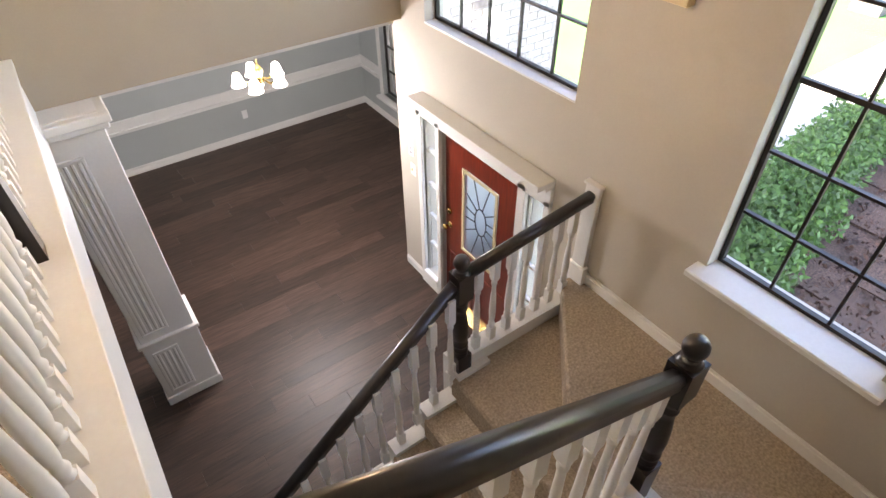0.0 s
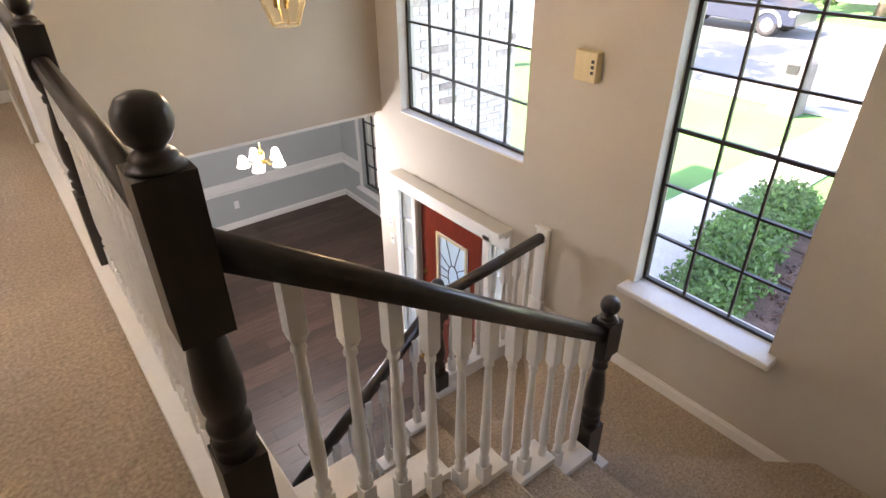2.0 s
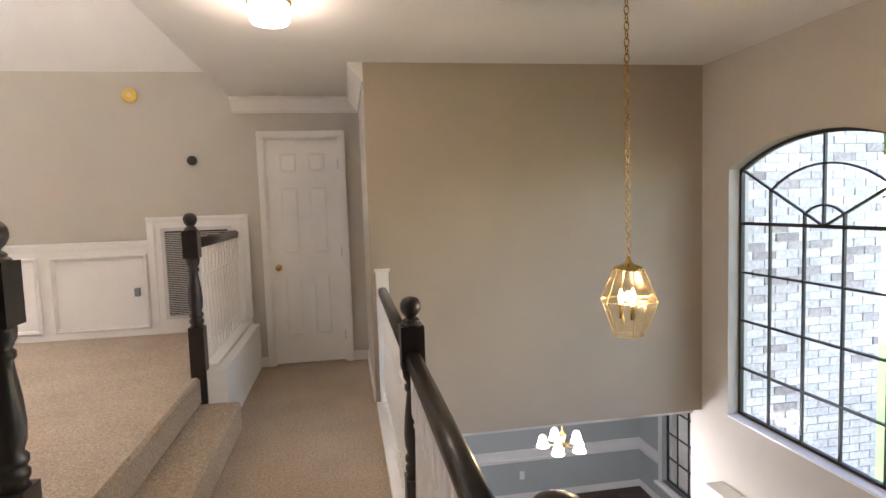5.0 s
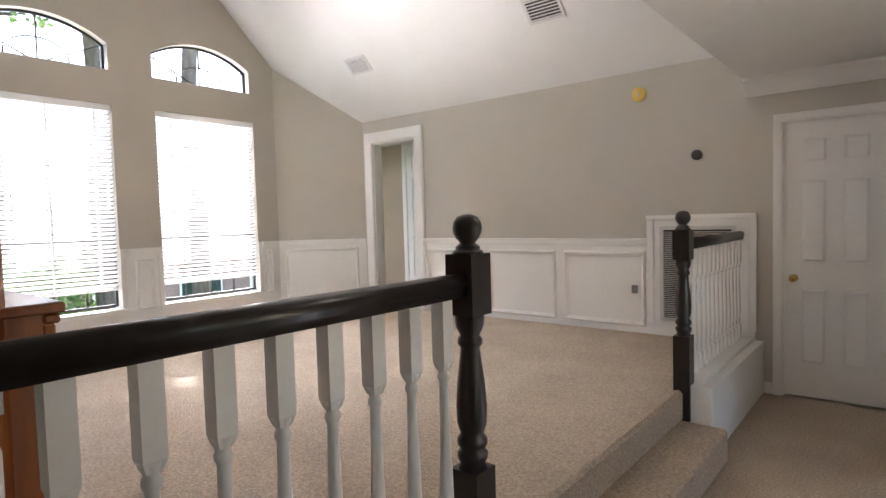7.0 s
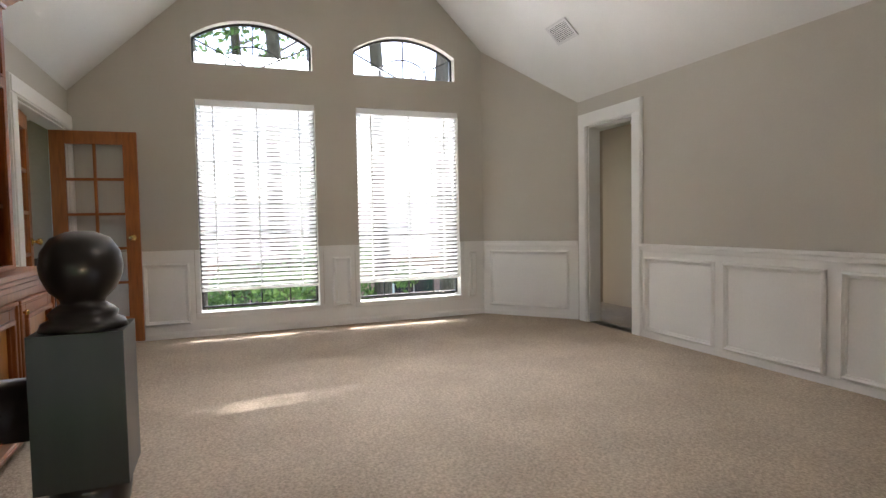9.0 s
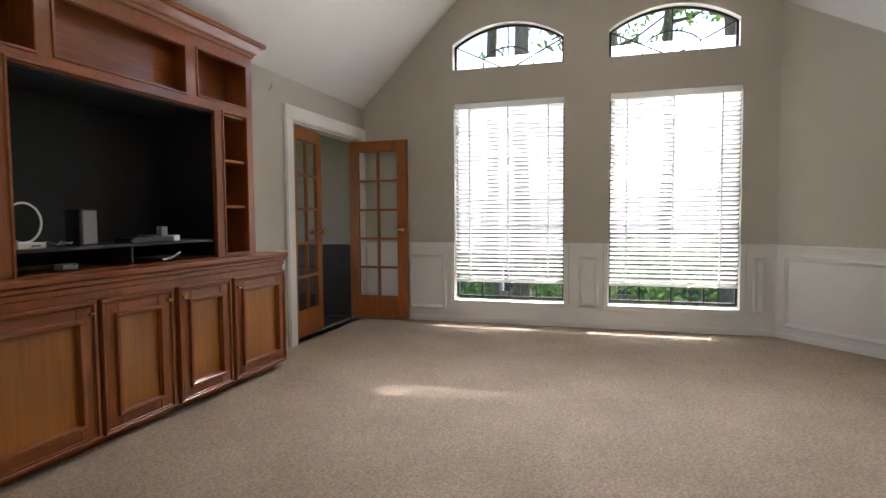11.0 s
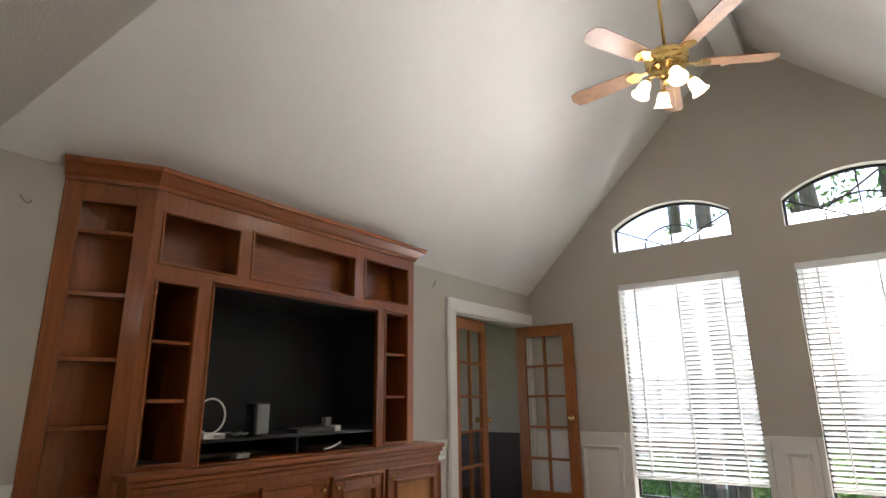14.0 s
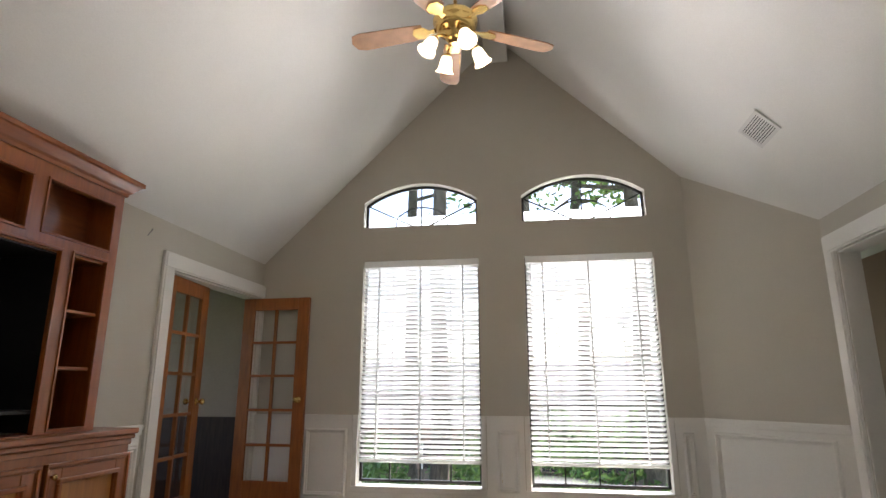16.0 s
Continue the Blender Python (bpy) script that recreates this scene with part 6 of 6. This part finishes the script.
def tree(name, x, y, z, h, r, crown_z, crown_r, n, seed, label, size=0.13, clumps=16, lean=0.0):
    rr = random.Random(seed)
    t = thing(name, label, "tree", (x, y, z))
    bm = bmesh.new()
    prof = []
    for k in range(9):
        f_ = k / 8
        prof.append((r * (1.25 - 0.2 * f_ if k == 0 else 1 - 0.55 * f_), z + h * f_))
    lathe(bm, prof, 10, Matrix.Translation((x, y, 0)))
    for v in bm.verts:
        v.co.x += lean * (v.co.z - z) + 0.05 * math.sin(v.co.z * 1.7 + seed)
        v.co.y += 0.05 * math.cos(v.co.z * 1.3 + seed)
    part("trunk", bm, BARK, t)
    cs = []
    bm = bmesh.new()
    for k in range(clumps):
        a = rr.uniform(0, 6.28)
        d = crown_r * rr.uniform(0.25, 1.0)
        zz = crown_z + rr.uniform(-0.5, 0.9) * crown_r
        c = (x + d * math.cos(a) + lean * (zz - z), y + d * math.sin(a), zz)
        cs.append((*c, crown_r * rr.uniform(.22, .42), crown_r * rr.uniform(.22, .42), crown_r * rr.uniform(.15, .3)))
        root = Vector((x + lean * (zz - z), y, min(z + h * 0.95, zz - 0.35 * d)))
        mid = root.lerp(Vector(c), 0.5) + Vector((0, 0, -0.08 * d))
        beam(bm, root, mid, r * 0.35, r * 0.35)
        beam(bm, mid, c, r * 0.18, r * 0.18)
    part("limbs", bm, BARK, t)
    ob = new("crown", leaves("crown", LEAFT, cs, n, size, seed))
    ob.parent = t
    ob.matrix_parent_inverse = world_of(t).inverted()


tree("street_tree", 27.6, 10.8, GZ, 9, 0.26, 4.2, 3.4, 5000, 11, "tall street tree with a grey trunk", 0.20)
tree("street_tree", 31.0, 8.4, GZ, 10, 0.36, 6.0, 3.4, 5000, 12, "thick-trunked street tree across the road", 0.20)
tree("street_tree", 29.0, 14.6, GZ, 9, 0.24, 3.8, 3.6, 5000, 13, "leafy street tree across the road", 0.20)
tree("street_tree", 12.0, 12.5, GZ, 7.5, 0.20, 3.0, 2.6, 5000, 14, "leafy front garden tree", 0.14)
tree("palm_shrub", 26.8, 12.6, GZ, 1.1, 0.10, -1.3, 0.8, 1200, 15, "small spiky shrub by the far pavement", 0.16)
tree("garden_shrub", 30.0, 11.0, GZ, 0.7, 0.08, -2.1, 0.9, 1500, 16, "flowering shrub before the far house", 0.10)
tree("garden_shrub", 29.6, 7.0, GZ, 0.7, 0.08, -2.1, 1.0, 1500, 17, "green shrub before the far house", 0.10)

mulch = new("mulch_chips", leaves("mulch_chips", CHIP, [(2.6 + 0.55 * (k % 12), -3.3 + 0.42 * (k // 12), GZ + 0.055, 0.34, 0.28, 0.02) for k in range(144) if -3.3 + 0.42 * (k // 12) < 1.7], 9000, 0.035, 21, 0.3))
tagged(mulch, "loose reddish bark chips strewn over the bed", "mulch", "", "stuff")

# brick mailbox
mb = thing("mailbox", "grey brick mailbox pier with an arched top by the kerb", "mailbox", (13.9, 4.75, GZ))
bm = bmesh.new()
prism(bm, [(4.45, GZ), (5.05, GZ), (5.05, GZ + 1.05)] + [(4.75 + 0.3 * math.cos(math.pi * k / 8), GZ + 1.05 + 0.25 * math.sin(math.pi * k / 8)) for k in range(1, 8)] + [(4.45, GZ + 1.05)], "x", 13.6, 14.15)
part("pier", bm, PIER, mb)
part("door", boxes((13.58, 13.60, 4.62, 4.88, GZ + 0.95, GZ + 1.15)), BLACKP, mb)

# pickup truck
tk = thing("pickup_truck", "dark blue pickup truck parked across the street", "pickup truck", (23.3, 11.0, GZ + 0.012))
TM = Matrix.Translation((23.3, 11.2, GZ + 0.012))
def truck(name, mat, bm, label="", parent=None, bevel=0.03):
    bmesh.ops.transform(bm, matrix=TM, verts=bm.verts)
    return part(name, bm, mat, parent or tk, label, bevel)
bm = bmesh.new()
prism(bm, [(2.75, 0.50), (2.80, 1.05), (0.95, 1.10), (0.80, 1.12), (0.35, 1.75), (-0.10, 1.82), (-0.95, 1.78), (-1.30, 1.18), (-2.45, 1.06), (-2.70, 0.85), (-2.70, 0.45)], "x", -0.92, 0.92)
body_ = truck("body", PAINTB, bm)
for a in ([(0.72, 1.18), (0.35, 1.66), (-0.18, 1.70), (-0.18, 1.18)], [(-0.26, 1.18), (-0.26, 1.70), (-0.88, 1.68), (-1.16, 1.20)]):
    bm = bmesh.new()
    prism(bm, a, "x", -0.94, -0.915)
    truck("side_window", TINT, bm, "tinted glass", body_, 0)
for y in (1.75, -1.75):
    for x in (-0.78, 0.78):
        bm = bmesh.new()
        lathe(bm, [(0.30, -0.13), (0.39, -0.11), (0.40, 0.11), (0.30, 0.13)], 20, Matrix.Translation((x, y, 0.40)) @ Matrix.Rotation(math.pi / 2, 4, "Y"))
        wh = truck("wheel", RUBBER, bm, "", None, 0)
        bm = bmesh.new()
        s = -1 if x < 0 else 1
        lathe(bm, [(0.25, 0), (0.24, 0.02), (0.08, 0.03), (0.02, 0.04)], 16, Matrix.Translation((x + s * 0.125, y, 0.40)) @ Matrix.Rotation(s * math.pi / 2, 4, "Y"))
        truck("rim", ALLOY, bm, "silver alloy rim", wh, 0)
    bm = bmesh.new()
    for k in range(10):
        a0, a1 = math.pi * k / 10, math.pi * (k + 1) / 10
        prism(bm, [(y + 0.44 * math.cos(a0), 0.42 + 0.44 * math.sin(a0)), (y + 0.54 * math.cos(a0), 0.42 + 0.54 * math.sin(a0)), (y + 0.54 * math.cos(a1), 0.42 + 0.54 * math.sin(a1)), (y + 0.44 * math.cos(a1), 0.42 + 0.44 * math.sin(a1))], "x", -0.97, -0.90)
    truck("fender_flare", GREYP, bm, "grey fender flare", body_, 0)
truck("headlight", WHITEP, boxes((-0.93, -0.60, -2.66, -2.45, 0.80, 0.98)), "", body_, 0)

# house across the street
hs = thing("house", "pale brick house across the street with grey roof", "house", (38, 10, GZ))
bm = boxes((36, 46, 2, 26, GZ, GZ + 5.6))
wall_ = part("wall", bm, SIDING, hs)
bm = bmesh.new()
prism(bm, [(35.2, GZ + 5.5), (46.8, GZ + 5.5), (41, GZ + 9.5)], "y", 1.4, 26.6)
part("roof", bm, ROOF, hs)
bm = bmesh.new()
prism(bm, [(8.0, GZ), (12.5, GZ), (12.5, GZ + 4.6), (10.25, GZ + 7.2), (8.0, GZ + 4.6)], "x", 34.2, 36.0)
part("gable", bm, SIDING, hs)
for y0, z0, w, h in ((4.0, 0.8, 1.4, 1.6), (9.0, 0.8, 2.4, 1.9), (14.0, 0.8, 1.4, 1.6), (17.0, 0.8, 1.4, 1.6), (4.0, 3.5, 1.4, 1.3), (9.5, 3.4, 1.5, 1.3), (14.0, 3.5, 1.4, 1.3), (20.0, 0.9, 2.0, 1.6)):
    x = 34.18 if 8 <= y0 < 12 else 35.98
    wn_ = part("window", boxes((x - 0.06, x + 0.02, y0 - 0.08, y0 + w + 0.08, GZ + z0 - 0.08, GZ + z0 + h + 0.08)), TRIM, hs)
    part("window_pane", boxes((x - 0.08, x - 0.061, y0, y0 + w, GZ + z0, GZ + z0 + h)), TINT, wn_)
part("door", boxes((35.9, 36.0, 12.9, 13.9, GZ + 0.1, GZ + 2.3)), DARK, hs)

# ---- outdoors, rear ----
rr = random.Random(8)
# the last pine is added in the sun's path to break up its floor patch
for k, (x, y, r, cr_) in enumerate(((-13.0, 0.9, 0.22, 2.6), (-14.5, 2.6, 0.24, 2.8), (-15.0, 5.2, 0.26, 2.6), (-19.0, 4.2, 0.24, 3.0), (-17.0, -0.6, 0.24, 3.0), (-13.5, -2.2, 0.2, 2.4), (-20.5, 2.0, 0.26, 3.4), (-11.2, 5.5, 0.2, 1.9))):
    tree("pine_tree", x, y, GZ, 13.0, r, (9.0 if y > 6 else 7.4 + 1.6 * rr.random()), cr_, (2600 if y > 6 else 1300), 30 + k, "tall pine with a bare grey trunk behind the house", 0.13, 18, rr.uniform(-0.02, 0.02))
for k, (x, y) in enumerate(((-12.0, 0.4), (-12.6, 2.8), (-14.0, -1.4), (-15.4, 4.4), (-17.0, 1.0), (-18.5, 3.6))):
    tree("understorey_tree", x, y, GZ, 2.4, 0.07, -1.3 + 0.9 * rr.random(), 1.5, 1800, 50 + k, "leafy understorey tree in the rear garden", 0.10, 14)
nb = thing("neighbour_house", "low brick neighbour house behind the rear garden", "house", (-27, 3, GZ))
part("wall", boxes((-33, -25, -14, 20, GZ, GZ + 3.0)), NBRICK, nb)
bm = bmesh.new()
prism(bm, [(-33.6, GZ + 2.9), (-24.4, GZ + 2.9), (-29, GZ + 5.4)], "y", -14.6, 20.6)
part("roof", bm, ROOF, nb)
for k in range(9):
    y0 = -12 + k * 3.4
    wn_ = part("window", boxes((-25.02, -24.94, y0 - 0.08, y0 + 1.88, GZ + 0.6, GZ + 2.3)), TRIM, nb)
    for j in range(2):
        part("window_pane", boxes((-24.94, -24.92, y0 + j * 0.92, y0 + 0.88 + j * 0.92, GZ + 0.68, GZ + 2.22)), TINT, wn_)
fn = thing("garden_fence", "weathered board fence at the end of the rear garden", "fence", (-20, 3, GZ))
bm = boxes((-20.02, -20.0, 0, 0.14, GZ, GZ + 1.9))
brd = mesh_of(bm, "board", FENCE)
for k in range(110):
    part("board", brd, None, fn, m=Matrix.Translation((0, -5 + k * 0.15, 0)))
bm = boxes((-20.0, -19.95, -5, 11.5, GZ + 0.4, GZ + 0.5), (-20.0, -19.95, -5, 11.5, GZ + 1.5, GZ + 1.6))
part("rail", bm, FENCE, fn)

# ---- brick side wall beside the wide foyer window ----
BY = YT + 0.045
bx0, bx1 = XF + 0.165, 3.72
bm = boxes((bx0, bx1, BY - 0.002, BY + 0.022, GZ, 3.0), (bx1 - 0.02, bx1, BY + 0.022, YD + 0.2, GZ, 3.0))
bwall = structure("wall_brick_side", bm, MORTAR, "pale painted brick side wall outside the foyer window", "wall")
bm = boxes((0, 0.196, -0.014, 0.0, 0, 0.060))
ML = mesh_of(bm, "brick", BRICK)
bm = boxes((0, 0.196, -0.016, 0.0, 0, 0.060))
MD = mesh_of(bm, "brick", BRICKD)
rr = random.Random(3)
rest = bmesh.new()
z, row = GZ, 0
while z < 2.9:
    x = bx0 - (0.105 if row % 2 else 0.0)
    while x < bx1 - 0.05:
        x0 = max(x, bx0)
        x1 = min(x + 0.196, bx1)
        if -0.40 < z < 1.95:
            b_ = part("brick", MD if rr.random() < 0.16 else ML, None, bwall, m=Matrix.LocRotScale((x0, BY - 0.002 + rr.uniform(-0.002, 0.002), z), None, ((x1 - x0) / 0.196, 1, 1)))
        else:
            box(rest, x0, x1, BY - 0.016, BY - 0.002, z, z + 0.060)
        x += 0.206
    z += 0.070
    row += 1
rest_ = part("brick_rest", rest, BRICK, bwall)
tagged(rest_, kind="stuff")

# ---- wood planks of the ground floor ----
bm = bmesh.new()
box(bm, 0, 1.20, 0, 0.1492, -0.012, 0.0)
bmesh.ops.bevel(bm, geom=[e for e in bm.edges if all(v.co.z > -0.001 for v in e.verts)], offset=0.0006, segments=1, affect="EDGES")
PL = mesh_of(bm, "plank", PLANK)
fl = bpy.data.objects["floor_base"]
rr = random.Random(6)
y = 0.45
while y < YD:
    lo_, hi_ = -1.5, (XF + 0.02 if y < YT + 0.06 else XD)
    x = lo_ - rr.uniform(0, 1.0)
    while x < hi_:
        a, b = max(x, lo_), min(x + 1.20, hi_)
        if b - a > 0.05:
            part("plank", PL, None, fl, m=Matrix.LocRotScale((a, y, ZL + rr.uniform(-0.0006, 0)), None, ((b - a - 0.0008) / 1.20, 1, 1)))
        x += 1.202
    y += 0.15
